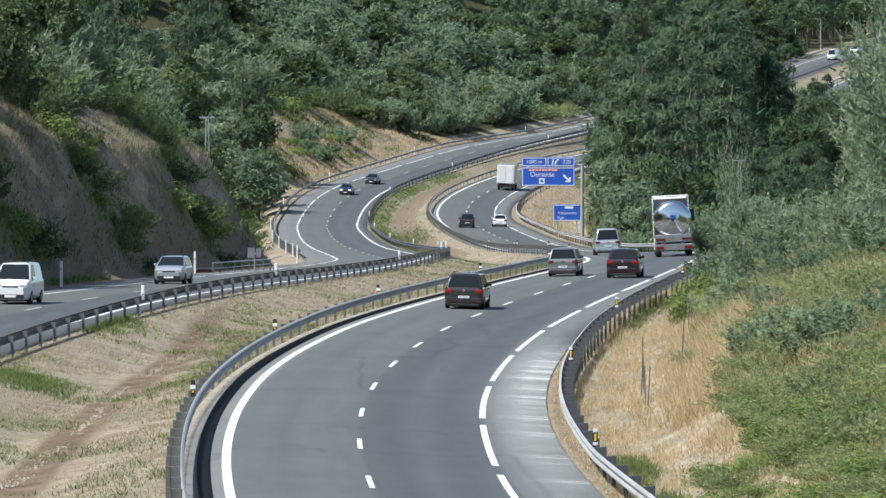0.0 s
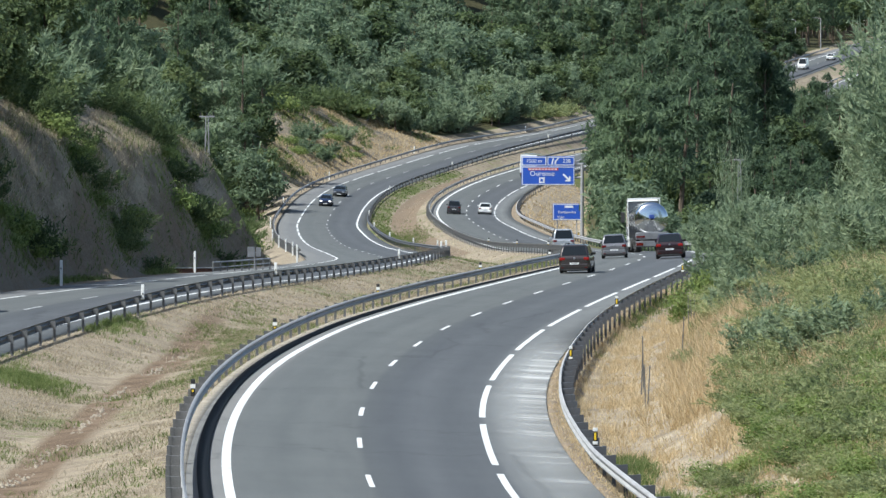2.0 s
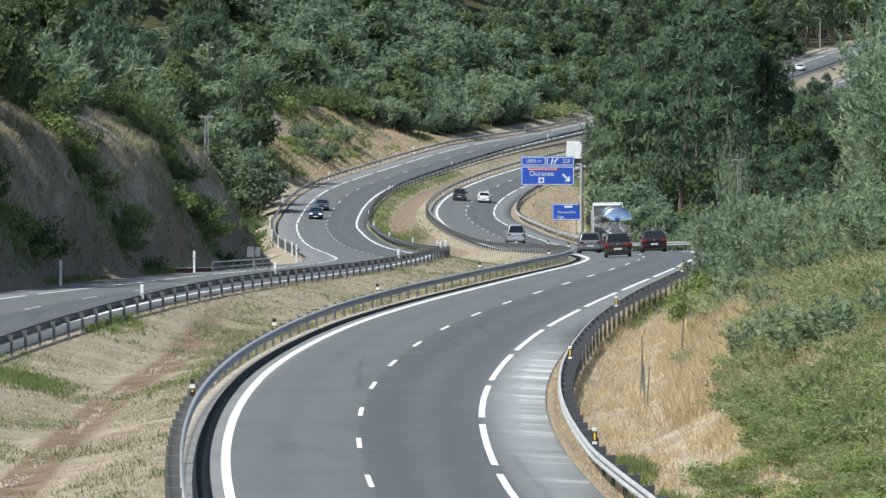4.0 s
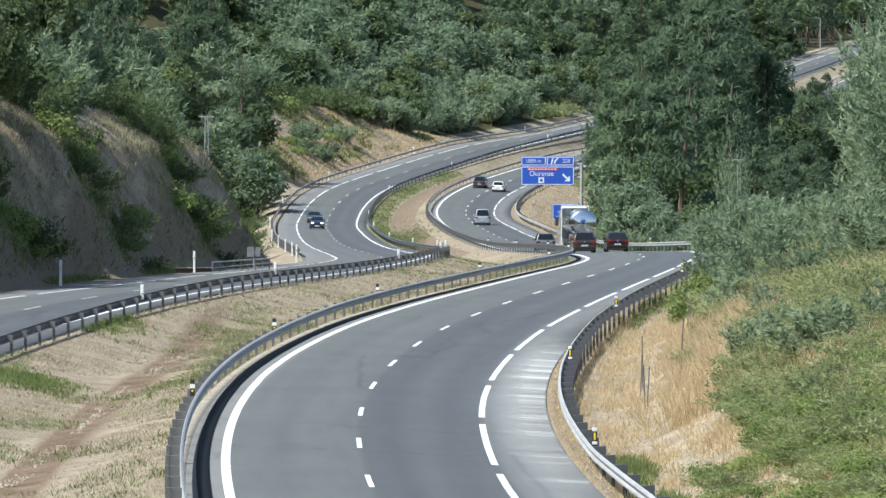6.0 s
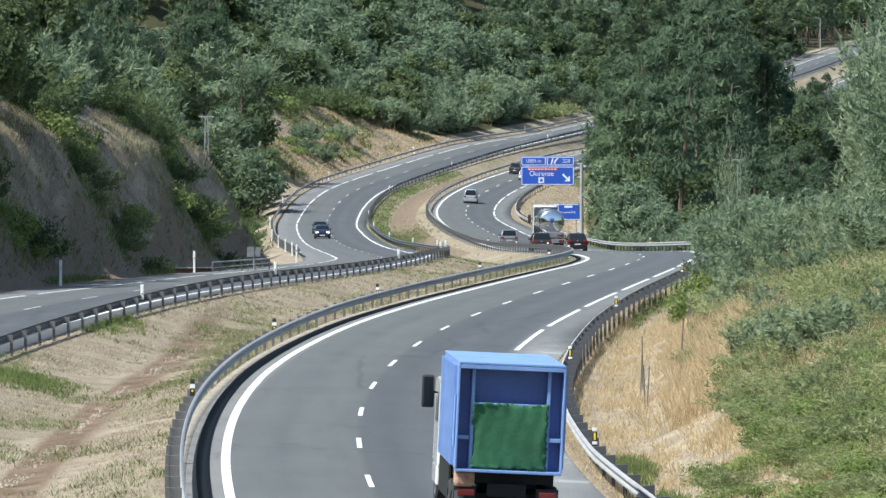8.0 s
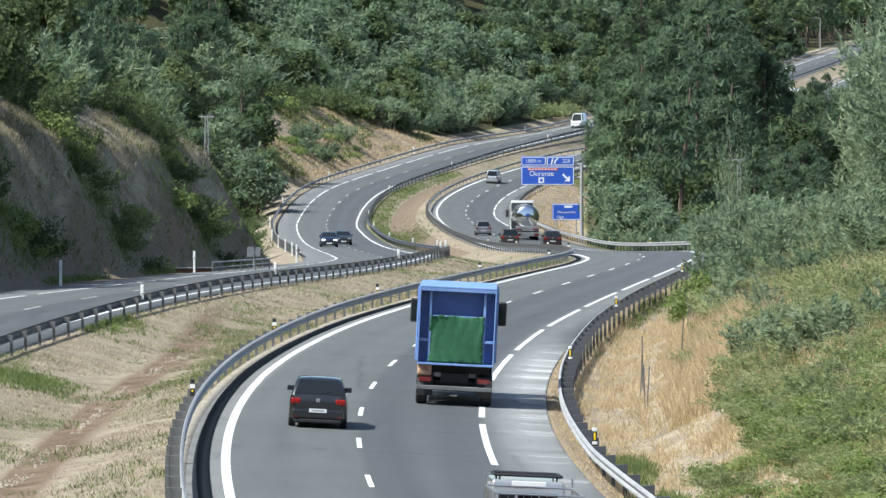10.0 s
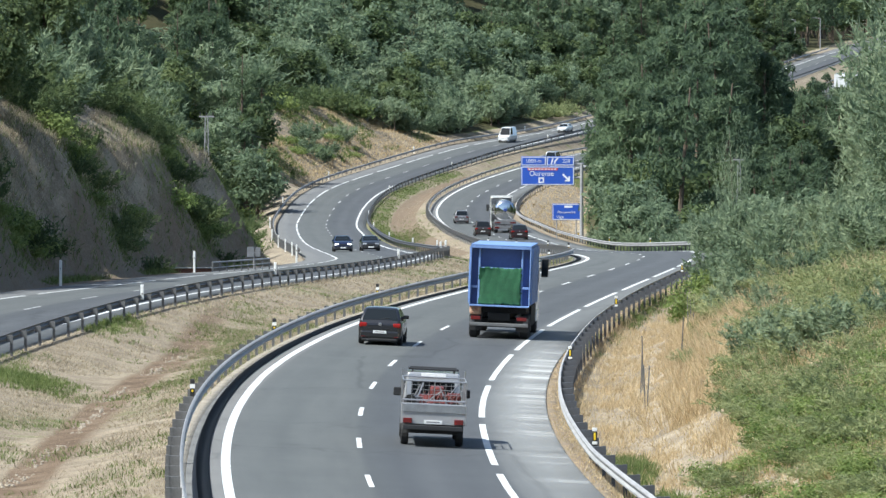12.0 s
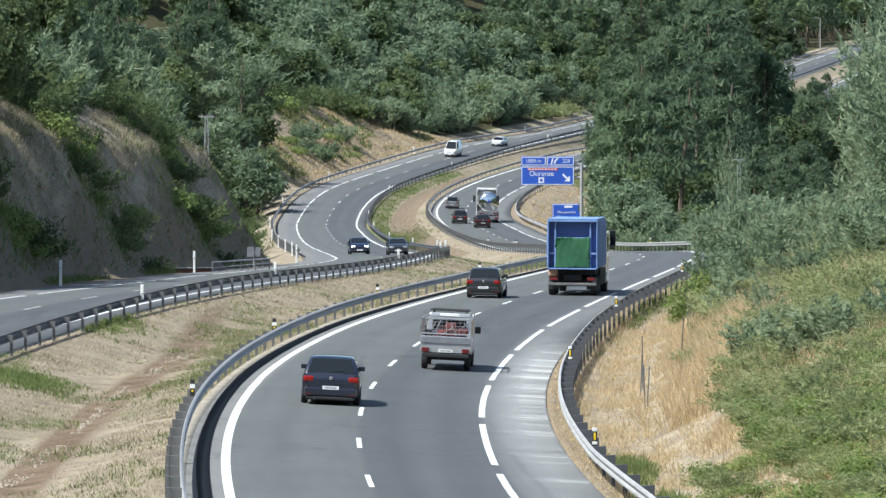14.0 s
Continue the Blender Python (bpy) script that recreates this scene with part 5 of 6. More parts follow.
def car(name, label, cat, paint_m, L, W, H, belt, hood, front_rake, rear_rake, tail=0.0, rear_glint=False, head_lit=False, wheel_r=0.32, roof_dark=False, roof_rack=False, clear=0.2, hood_z=None, side_glass=True, band=False):
    """A road car. hood: length of the bonnet; rakes: how far the screens lean over their height; tail: length of a boot."""
    ob = tagged(new(name), label, cat)
    h, w = L / 2, W / 2
    hz = hood_z or belt - 0.06
    yb, yf = -h + 0.1 + tail, h - hood + 0.06
    tb, tf = yb + rear_rake, yf - front_rake
    we, wr = w * 0.93, w * 0.74
    zb, zr = belt - 0.02, H
    # stations: way, width, height of the shoulder, height of the top, underside
    st = [(-h, 0.80, belt - 0.2, belt - 0.2, clear + 0.18), (-h + 0.03, 0.89, belt - 0.1, belt - 0.09, clear + 0.08), (-h + 0.09, 0.955, belt - 0.03, belt - 0.02, clear + 0.02)]
    if tail:
        st += [(yb - 0.05, 1.0, belt - 0.02, belt, clear)]
    st += [(yb, 0.975 if not tail else 1.0, zb, belt, clear), ((yb + tb) / 2, 1.0, zb, (belt + zr) / 2 - 0.02, clear), (tb, 1.0, zb, zr - 0.04, clear), (tb + 0.3, 1.0, zb, zr - 0.005, clear),
           ((tb + tf) / 2, 1.0, zb, zr, clear), (tf - 0.3, 1.0, zb, zr - 0.012, clear), (tf, 1.0, zb, zr - 0.05, clear), ((tf + yf) / 2, 1.0, zb, (belt + zr) / 2 - 0.02, clear), (yf, 1.0, zb, belt, clear),
           (h - hood * 0.5, 0.985, (belt + hz) / 2 - 0.03, (belt + hz) / 2 + 0.02, clear), (h - 0.26, 0.94, hz - 0.07, hz - 0.03, clear), (h - 0.09, 0.85, hz - 0.2, hz - 0.14, clear + 0.02), (h, 0.7, hz - 0.34, hz - 0.3, clear + 0.12)]
    verts, faces = [], []
    for y, k, zs, zt, z0 in st:
        e = w * k
        u = min(max((zt - belt) / max(zr - belt, 0.1), 0.0), 1.0)
        top = we * k + (wr - we * k) * u
        half = [(e * 0.84, z0), (e * 0.96, z0 + 0.09), (e, z0 + (zs - z0) * 0.45), (e * 0.995, zs - 0.16), (e * 0.965, zs - 0.03), (we * k, zs + 0.015 * u), (top + 0.01, zs + (zt - zs) * 0.93), (top * 0.9, zt - 0.008), (top * 0.45, zt + 0.012)]
        verts += [(x, y, z) for x, z in half + [(-x, z) for x, z in half[::-1]]]
    m = 18
    for a in range(len(st) - 1):
        for k in range(m):
            faces.append((a * m + k, a * m + (k + 1) % m, (a + 1) * m + (k + 1) % m, (a + 1) * m + k))
    faces += [tuple(range(m)), tuple(range((len(st) - 1) * m, len(st) * m))[::-1]]
    shell = mesh_of("body", verts, [f[::-1] for f in faces], paint_m, True)
    for cap in (-1, -2):
        shell.polygons[cap].use_smooth = False
    part("body", shell, ob)
    B = [Vector(p) for p in ((-we, yb, zb), (we, yb, zb), (we, yf, zb), (-we, yf, zb))]
    T = [Vector(p) for p in ((-wr, tb, zr - 0.06), (wr, tb, zr - 0.06), (wr, tf, zr - 0.06), (-wr, tf, zr - 0.06))]
    part("rear_window", (face_panel((B[0], B[1], T[1], T[0]), 0.12, 0.03), GLASS), ob, "dark tinted glass")
    part("windscreen", (face_panel((B[2], B[3], T[3], T[2]), 0.09, 0.03), GLASS), ob, "dark reflecting glass")
    for s, (b0, b1, t0, t1) in ((1, (B[1], B[2], T[1], T[2])), (-1, (B[3], B[0], T[3], T[0]))):
        cuts = ((0.04, 0.34), (0.36, 0.66), (0.68, 0.95)) if side_glass else ((0.62, 0.95),)
        for u0, u1 in cuts:
            if s < 0:
                u0, u1 = 1 - u1, 1 - u0
            q = (b0.lerp(b1, u0), b0.lerp(b1, u1), t0.lerp(t1, u1), t0.lerp(t1, u0))
            part("side_window", (face_panel(q, 0.1, 0.022), GLASS), ob, "dark tinted glass")
    # running gear and trim
    ax = L * 0.295
    for x in (-w + 0.1, w - 0.1):
        for y in (-ax - 0.03, ax + 0.12):
            wheel(ob, x, y, wheel_r, 0.21)
    part("underbody", (boxes((-w * 0.82, w * 0.82, -h + 0.18, h - 0.2, clear - 0.06, clear + 0.1)), DARK_UNDER), ob, "dark underbody")
    part("rear_bumper", (boxes((-w * 0.9, w * 0.9, -h - 0.05, -h + 0.2, clear + 0.08, clear + 0.36, 0.06)), paint_m), ob, "body-coloured bumper")
    part("rear_valance", (boxes((-w * 0.82, w * 0.82, -h - 0.03, -h + 0.2, clear - 0.04, clear + 0.076, 0.03)), BLACK), ob, "black plastic valance")
    part("front_bumper", (boxes((-w * 0.72, w * 0.72, h - 0.12, h + 0.02, clear + 0.06, clear + 0.26, 0.03)), BLACK), ob, "dark plastic air intake")
    lh = belt - 0.3
    for s in (-1, 1):
        part("tail_light", (boxes((min(s * w * 0.58, s * w * 0.95), max(s * w * 0.58, s * w * 0.95), -h - 0.008, -h + 0.26, lh + 0.02, lh + 0.21, 0.05)), TAIL if rear_glint else TAIL_OFF), ob, "red tail lamp")
        part("headlight", (boxes((min(s * w * 0.45, s * w * 0.86), max(s * w * 0.45, s * w * 0.86), h - 0.22, h - 0.03, hz - 0.3, hz - 0.14, 0.025)), HEAD_ON if head_lit else HEAD), ob, "clear headlamp")
        mirror = boxes((min(s * w * 0.9, s * (w + 0.11)), max(s * w * 0.9, s * (w + 0.11)), h - hood - 0.42, h - hood - 0.3, belt - 0.01, belt + 0.14, 0.03))
        part("mirror", (mirror, paint_m if not roof_dark else BLACK), ob)
    plate = part("number_plate", (boxes((-0.26, 0.26, -h - 0.065, -h - 0.04, lh - 0.2, lh - 0.09)), PLATE), ob, "pale number plate")
    part("plate_bar", (boxes((-0.19, 0.19, -h - 0.069, -h - 0.064, lh - 0.16, lh - 0.13)), GREY_METAL), plate)
    fplate = part("number_plate", (boxes((-0.26, 0.26, h + 0.015, h + 0.035, clear + 0.12, clear + 0.23)), PLATE), ob, "pale number plate")
    part("badge", (boxes((-0.06, 0.06, -h - 0.02, -h + 0.1, belt - 0.2, belt - 0.09, 0.02)), ALLOY), ob, "small round metal badge")
    part("grille", (boxes((-w * 0.42, w * 0.42, h - 0.1, h - 0.005, hz - 0.32, hz - 0.2)), BLACK), ob, "dark grille")
    part("tailgate_crease", (boxes((-w * 0.56, w * 0.56, -h - 0.012, -h + 0.06, lh - 0.03, lh + 0.0, 0.008)), paint_m), ob, "folded tailgate crease")
    part("wiper", (rods(((-0.02, yb + 0.03, belt + 0.06), (0.36, yb + 0.06, belt + 0.11), 0.012), sides=5), BLACK), ob, "black rear wiper")
    part("exhaust", (rods(((-w * 0.55, -h - 0.03, clear), (-w * 0.55, -h + 0.25, clear), 0.035)), DULL_STEEL), ob, "dull exhaust pipe")
    for s in (-1, 1):
        part("bumper_reflector", (boxes((min(s * w * 0.66, s * w * 0.84), max(s * w * 0.66, s * w * 0.84), -h - 0.056, -h - 0.045, clear + 0.12, clear + 0.155)), TAIL_OFF), ob, "small red reflector")
    if roof_rack:
        for x in (-wr * 0.8, wr * 0.8):
            part("roof_rail", (rods(((x, tb + 0.2, zr + 0.06), (x, tf - 0.2, zr + 0.06), 0.022), ((x, tb + 0.2, zr - 0.03), (x, tb + 0.2, zr + 0.06), 0.02), ((x, tf - 0.2, zr - 0.03), (x, tf - 0.2, zr + 0.06), 0.02)), BLACK), ob, "black roof rail")
    return ob


def blue_truck():
    ob = tagged(new("container_truck"), "blue ribbed container truck with a green tarpaulin over its load", "truck")
    x0, y0, y1, z0, z1 = 1.23, -4.1, 1.7, 1.38, 3.84
    part("container", (boxes((-x0, x0, y0 + 0.5, y1, z0, z1 - 0.03)), TRUCK_PALE), ob)
    part("rear_panel", (boxes((-1.2, 1.2, y0 + 0.45, y0 + 0.496, z0, z1 - 0.04)), TRUCK_BLUE), ob, "recessed rear panel with shade put into its deep blue")
    part("roof_panel", (boxes((-x0 - 0.01, x0 + 0.01, y0, y1 + 0.01, z1 - 0.035, z1 + 0.02, 0.012)), TRUCK_PALE), ob, "pale blue roof with sunlight put into its paint")
    part("sill", (boxes((-x0, x0, y0, y0 + 0.5, z0 - 0.07, z0 - 0.004, 0.012)), TRUCK_PALE), ob, "pale blue sill")
    part("header", (boxes((-1.2, 1.2, y0 + 0.004, y0 + 0.06, z1 - 0.14, z1 - 0.04, 0.01)), TRUCK_PALE), ob, "pale blue header")
    part("gate_rail", (boxes((-0.85, 0.85, y0 + 0.2, y0 + 0.25, z0 + 1.48, z0 + 1.54, 0.01)), TRUCK_PALE), ob, "pale blue gate rail")
    for s in (-1, 1):
        for y in np.arange(y0 + 0.62, y1 - 0.1, 0.4):
            part("side_rib", (boxes((min(s * x0, s * (x0 + 0.09)), max(s * x0, s * (x0 + 0.09)), y, y + 0.2, z0 + 0.05, z1 - 0.1)), TRUCK_PALE), ob, "pale blue steel rib")
        part("rear_pillar", (boxes((min(s * 1.2, s * (x0 + 0.02)), max(s * 1.2, s * (x0 + 0.02)), y0, y0 + 0.5, z0 - 0.003, z1 - 0.04, 0.012)), TRUCK_PALE), ob, "pale blue corner pillar")
        part("inner_post", (boxes((min(s * 0.84, s * 0.92), max(s * 0.84, s * 0.92), y0 + 0.16, y0 + 0.45, z0, z1 - 0.06, 0.01)), TRUCK_PALE), ob, "pale blue post")
        part("lashing_bar", (boxes((min(s * 0.93, s * 1.195), max(s * 0.93, s * 1.195), y0 + 0.14, y0 + 0.3, z0 + 0.68, z0 + 0.77, 0.01)), TRUCK_PALE), ob, "pale blue bar")
        part("door_hinge", (rods(((s * (x0 + 0.05), y0 + 0.3, z0 + 0.5), (s * (x0 + 0.05), y0 + 0.3, z0 + 1.7), 0.03)), TRUCK_PALE), ob, "pale blue locking rod")
    # net tarpaulin hung over the gate, with frayed borders
    v, f, n = [], [], 33
    rng = np.random.default_rng(5)
    for j in range(n):
        for i in range(n):
            u, k = i / (n - 1), j / (n - 1)
            rim = i in (0, n - 1) or j in (0, n - 1)
            fold = 0.0025 * math.sin(u * 31 + 2 * math.sin(k * 5)) + 0.012 * math.sin(u * 5.1 + 1) * math.sin(k * 3.7)
            loose = 1.0 + 5.0 * max(abs(2 * u - 1), abs(2 * k - 1)) ** 5
            v.append((-0.87 + 1.74 * u + rng.normal() * (0.02 if rim else 0.003), y0 + 0.12 + fold * loose + rng.normal() * (0.02 if rim else 0.0025), z0 + 0.03 + 1.5 * k + rng.normal() * (0.025 if rim else 0.006)))
    f = [(j * n + i, j * n + i + 1, (j + 1) * n + i + 1, (j + 1) * n + i) for j in range(n - 1) for i in range(n - 1)]
    net = part("tarpaulin", mesh_of("tarpaulin", v, f, GREEN_TARP, True), ob, "wrinkled green net tarpaulin with frayed borders")
    thick = net.modifiers.new("thickness", "SOLIDIFY")
    thick.thickness = 0.012
    part("chassis", (boxes((-0.45, 0.45, y0 + 0.25, 4.6, 0.75, 1.05), (-1.1, 1.1, y0 + 0.5, y1, 1.05, 1.4), (-0.9, 0.9, -3.4, -1.2, 0.45, 0.8)), DARK_UNDER), ob, "dark chassis")
    part("underrun_bar", (boxes((-1.22, 1.22, y0 + 0.1, y0 + 0.22, 0.5, 0.64, 0.02), (-1.2, -1.0, y0 + 0.15, y0 + 0.3, 0.6, 0.85), (1.0, 1.2, y0 + 0.15, y0 + 0.3, 0.6, 0.85)), DULL_STEEL), ob, "grey steel underrun bar")
    part("tool_roll", (boxes((-1.22, -0.75, y0 + 0.2, y0 + 0.7, 0.95, 1.35, 0.08)), mat("sun_faded_canvas", (0.5, 0.38, 0.25), (0.3, 0.14, 0.09), 3, 12, 0.8)), ob, "faded canvas bundle")
    for s in (-1, 1):
        part("tail_light", (boxes((min(s * 0.75, s * 1.15), max(s * 0.75, s * 1.15), y0 + 0.1, y0 + 0.2, 0.75, 0.9, 0.02)), TAIL_OFF), ob, "red tail lamp")
        part("mud_flap", (boxes((min(s * 0.7, s * 1.22), max(s * 0.7, s * 1.22), y0 + 0.42, y0 + 0.46, 0.3, 0.95)), BLACK), ob, "black rubber flap")
        for y in (-3.1, -1.75, 3.6):
            wheel(ob, s * 1.05, y, 0.5, 0.36, GREY_METAL)
        part("mirror", (boxes((min(s * 1.32, s * 1.62), max(s * 1.32, s * 1.62), 4.05, 4.25, 2.35, 3.15, 0.05), (min(s * 1.2, s * 1.5), max(s * 1.2, s * 1.5), 4.12, 4.17, 2.7, 2.75)), BLACK), ob, "tall black mirror")
        part("mirror_glass", (boxes((min(s * 1.36, s * 1.58), max(s * 1.36, s * 1.58), 4.035, 4.05, 2.4, 3.1)), GLASS), ob, "mirror glass")
        part("cab_door_window", (boxes((min(s * 1.245, s * 1.262), max(s * 1.245, s * 1.262), 3.3, 4.2, 2.05, 2.75)), GLASS), ob, "dark cab glass")
        part("side_guard", (boxes((min(s * 1.12, s * 1.2), max(s * 1.12, s * 1.2), -1.1, 2.7, 0.45, 1.3, 0.02)), DARK_UNDER), ob, "dark side guard")
        part("fuel_tank", (boxes((min(s * 0.7, s * 1.1), max(s * 0.7, s * 1.1), 0.4, 1.7, 0.55, 1.0, 0.08)), GREY_METAL), ob, "grey fuel tank")
    part("cab", (boxes((-1.25, 1.25, 2.75, 4.85, 0.95, 3.1, 0.1), (-1.1, 1.1, 2.8, 4.4, 3.05, 3.55, 0.1, (0.05, 0.1)), (-1.25, 1.25, 3.1, 4.8, 0.5, 1.0, 0.05)), WHITE_PAINT), ob, "white truck cab")
    part("windscreen", (boxes((-1.12, 1.12, 4.83, 4.87, 1.95, 2.8)), GLASS), ob, "dark cab glass")
    return ob


def tanker_truck():
    ob = tagged(new("tanker_truck"), "polished stainless tanker truck with a white cab", "truck")
    n, v, f = 28, [], []
    prof = [(-6.06, 0.1), (-6.04, 0.5), (-5.97, 0.9), (-5.88, 1.08), (-5.7, 1.16), (-5.3, 1.17), (3.4, 1.17), (3.7, 0.9), (3.85, 0.4)]
    for y, r in prof:
        v += [(r * 1.08 * math.cos(k * math.tau / n), y, 2.52 + r * 1.06 * math.sin(k * math.tau / n)) for k in range(n)]
    f = [(a * n + k, a * n + (k + 1) % n, (a + 1) * n + (k + 1) % n, (a + 1) * n + k) for a in range(len(prof) - 1) for k in range(n)] + [tuple(range(n)), tuple(range((len(prof) - 1) * n, len(prof) * n))[::-1]]
    part("tank", mesh_of("tank", v, f, CHROME, True), ob, "mirror-polished steel tank")
    for y in (-5.2, -3.2, -1.0, 1.2, 3.3):
        bm = bmesh.new()
        ring = []
        for yy in (y, y + 0.07):
            ring.append([bm.verts.new((1.175 * 1.085 * math.cos(k * math.tau / n), yy, 2.52 + 1.175 * 1.06 * math.sin(k * math.tau / n))) for k in range(n)])
        for k in range(n):
            bm.faces.new((ring[0][k], ring[0][(k + 1) % n], ring[1][(k + 1) % n], ring[1][k]))
        part("tank_band", (bm, GREY_METAL), ob, "grey steel band")
    part("tank_badge", (boxes((-0.2, 0.2, -6.1, -6.03, 2.5, 2.8, 0.04)), mat("blue_emblem", (0.04, 0.08, 0.3), (0.03, 0.06, 0.24), 3, 20, 0.4)), ob, "plain blue emblem")
    part("valve_cabinet", (boxes((-1.22, 1.22, -6.0, -5.2, 0.95, 1.5, 0.05)), GREY_METAL), ob, "grey valve cabinet")
    part("rear_beam", (boxes((-1.25, 1.25, -6.12, -5.95, 0.42, 0.85, 0.03)), GREY_METAL), ob, "grey light board")
    part("walkway", (boxes((-0.3, 0.3, -5.4, 3.2, 3.4, 3.48)), GREY_METAL), ob, "grey walkway")
    for s in (-1, 1):
        part("tail_light", (boxes((min(s * 0.7, s * 1.22), max(s * 0.7, s * 1.22), -6.15, -6.1, 0.5, 0.72, 0.01)), TAIL_OFF), ob, "red tail lamp")
        part("warning_board", (boxes((min(s * 0.55, s * 1.2), max(s * 0.55, s * 1.2), -6.03, -5.99, 1.1, 1.24, 0.01)), TAIL_OFF), ob, "red reflective board")
        for y in (-5.0, -3.7, -2.4, 2.4, 6.6):
            wheel(ob, s * 1.04, y, 0.5, 0.36, GREY_METAL)
        part("wing", (boxes((min(s * 0.7, s * 1.25), max(s * 0.7, s * 1.25), -5.6, -1.8, 1.02, 1.1, 0.02)), BLACK), ob, "black mudguard")
        part("side_fairing", (boxes((min(s * 1.2, s * 1.27), max(s * 1.2, s * 1.27), 4.4, 5.3, 1.3, 4.05, 0.04)), WHITE_PAINT), ob, "white cab fairing")
        part("mirror", (boxes((min(s * 1.34, s * 1.66), max(s * 1.34, s * 1.66), 7.2, 7.4, 2.3, 3.1, 0.05), (min(s * 1.2, s * 1.5), max(s * 1.2, s * 1.5), 7.28, 7.33, 2.7, 2.75)), BLACK), ob, "tall black mirror")
    part("cab_back", (boxes((-1.16, 1.16, 5.12, 5.24, 1.1, 3.9)), GREY_METAL), ob, "grey back of the cab")
    part("roof_fairing", (boxes((-1.26, 1.26, 4.4, 5.2, 4.02, 4.14, 0.03)), WHITE_PAINT), ob, "white roof fairing")
    part("cab", (boxes((-1.25, 1.25, 5.25, 7.8, 0.9, 3.6, 0.12), (-1.2, 1.2, 5.3, 7.2, 3.5, 4.05, 0.1, (0.05, 0.15)), (-1.25, 1.25, 5.6, 7.75, 0.4, 1.0, 0.05)), WHITE_PAINT), ob, "white truck cab")
    part("windscreen", (boxes((-1.1, 1.1, 7.79, 7.82, 2.0, 3.0)), GLASS), ob, "dark cab glass")
    part("chassis", (boxes((-0.5, 0.5, -5.7, 7.4, 0.7, 1.05), (-1.0, 1.0, -5.2, -1.9, 0.4, 0.8)), DARK_UNDER), ob, "dark chassis")
    return ob


def box_truck():
    ob = tagged(new("box_truck"), "dirty white box truck on the far bend", "truck")
    part("box", (boxes((-1.25, 1.25, -3.6, 2.0, 1.0, 3.7, 0.04)), WHITE_PAINT), ob)
    part("rear_door", (boxes((-1.1, -0.03, -3.64, -3.58, 1.1, 3.55, 0.015)), WHITE_PAINT), ob)
    part("rear_door", (boxes((0.03, 1.1, -3.64, -3.58, 1.1, 3.55, 0.015)), WHITE_PAINT), ob)
    part("cab", (boxes((-1.15, 1.15, 2.1, 3.8, 0.6, 2.7, 0.1)), WHITE_PAINT), ob)
    part("windscreen", (boxes((-1.0, 1.0, 3.79, 3.82, 1.7, 2.5)), GLASS), ob, "dark cab glass")
    part("chassis", (boxes((-0.9, 0.9, -3.5, 3.4, 0.55, 1.0), (-1.15, 1.15, -3.6, -3.45, 0.45, 0.65)), DARK_UNDER), ob, "dark chassis")
    for s in (-1, 1):
        for y in (-2.2, 2.9):
            wheel(ob, s * 1.0, y, 0.45, 0.32, GREY_METAL)
        part("tail_light", (boxes((min(s * 0.8, s * 1.15), max(s * 0.8, s * 1.15), -3.64, -3.59, 0.7, 0.9)), TAIL_OFF), ob, "red tail lamp")
    return ob


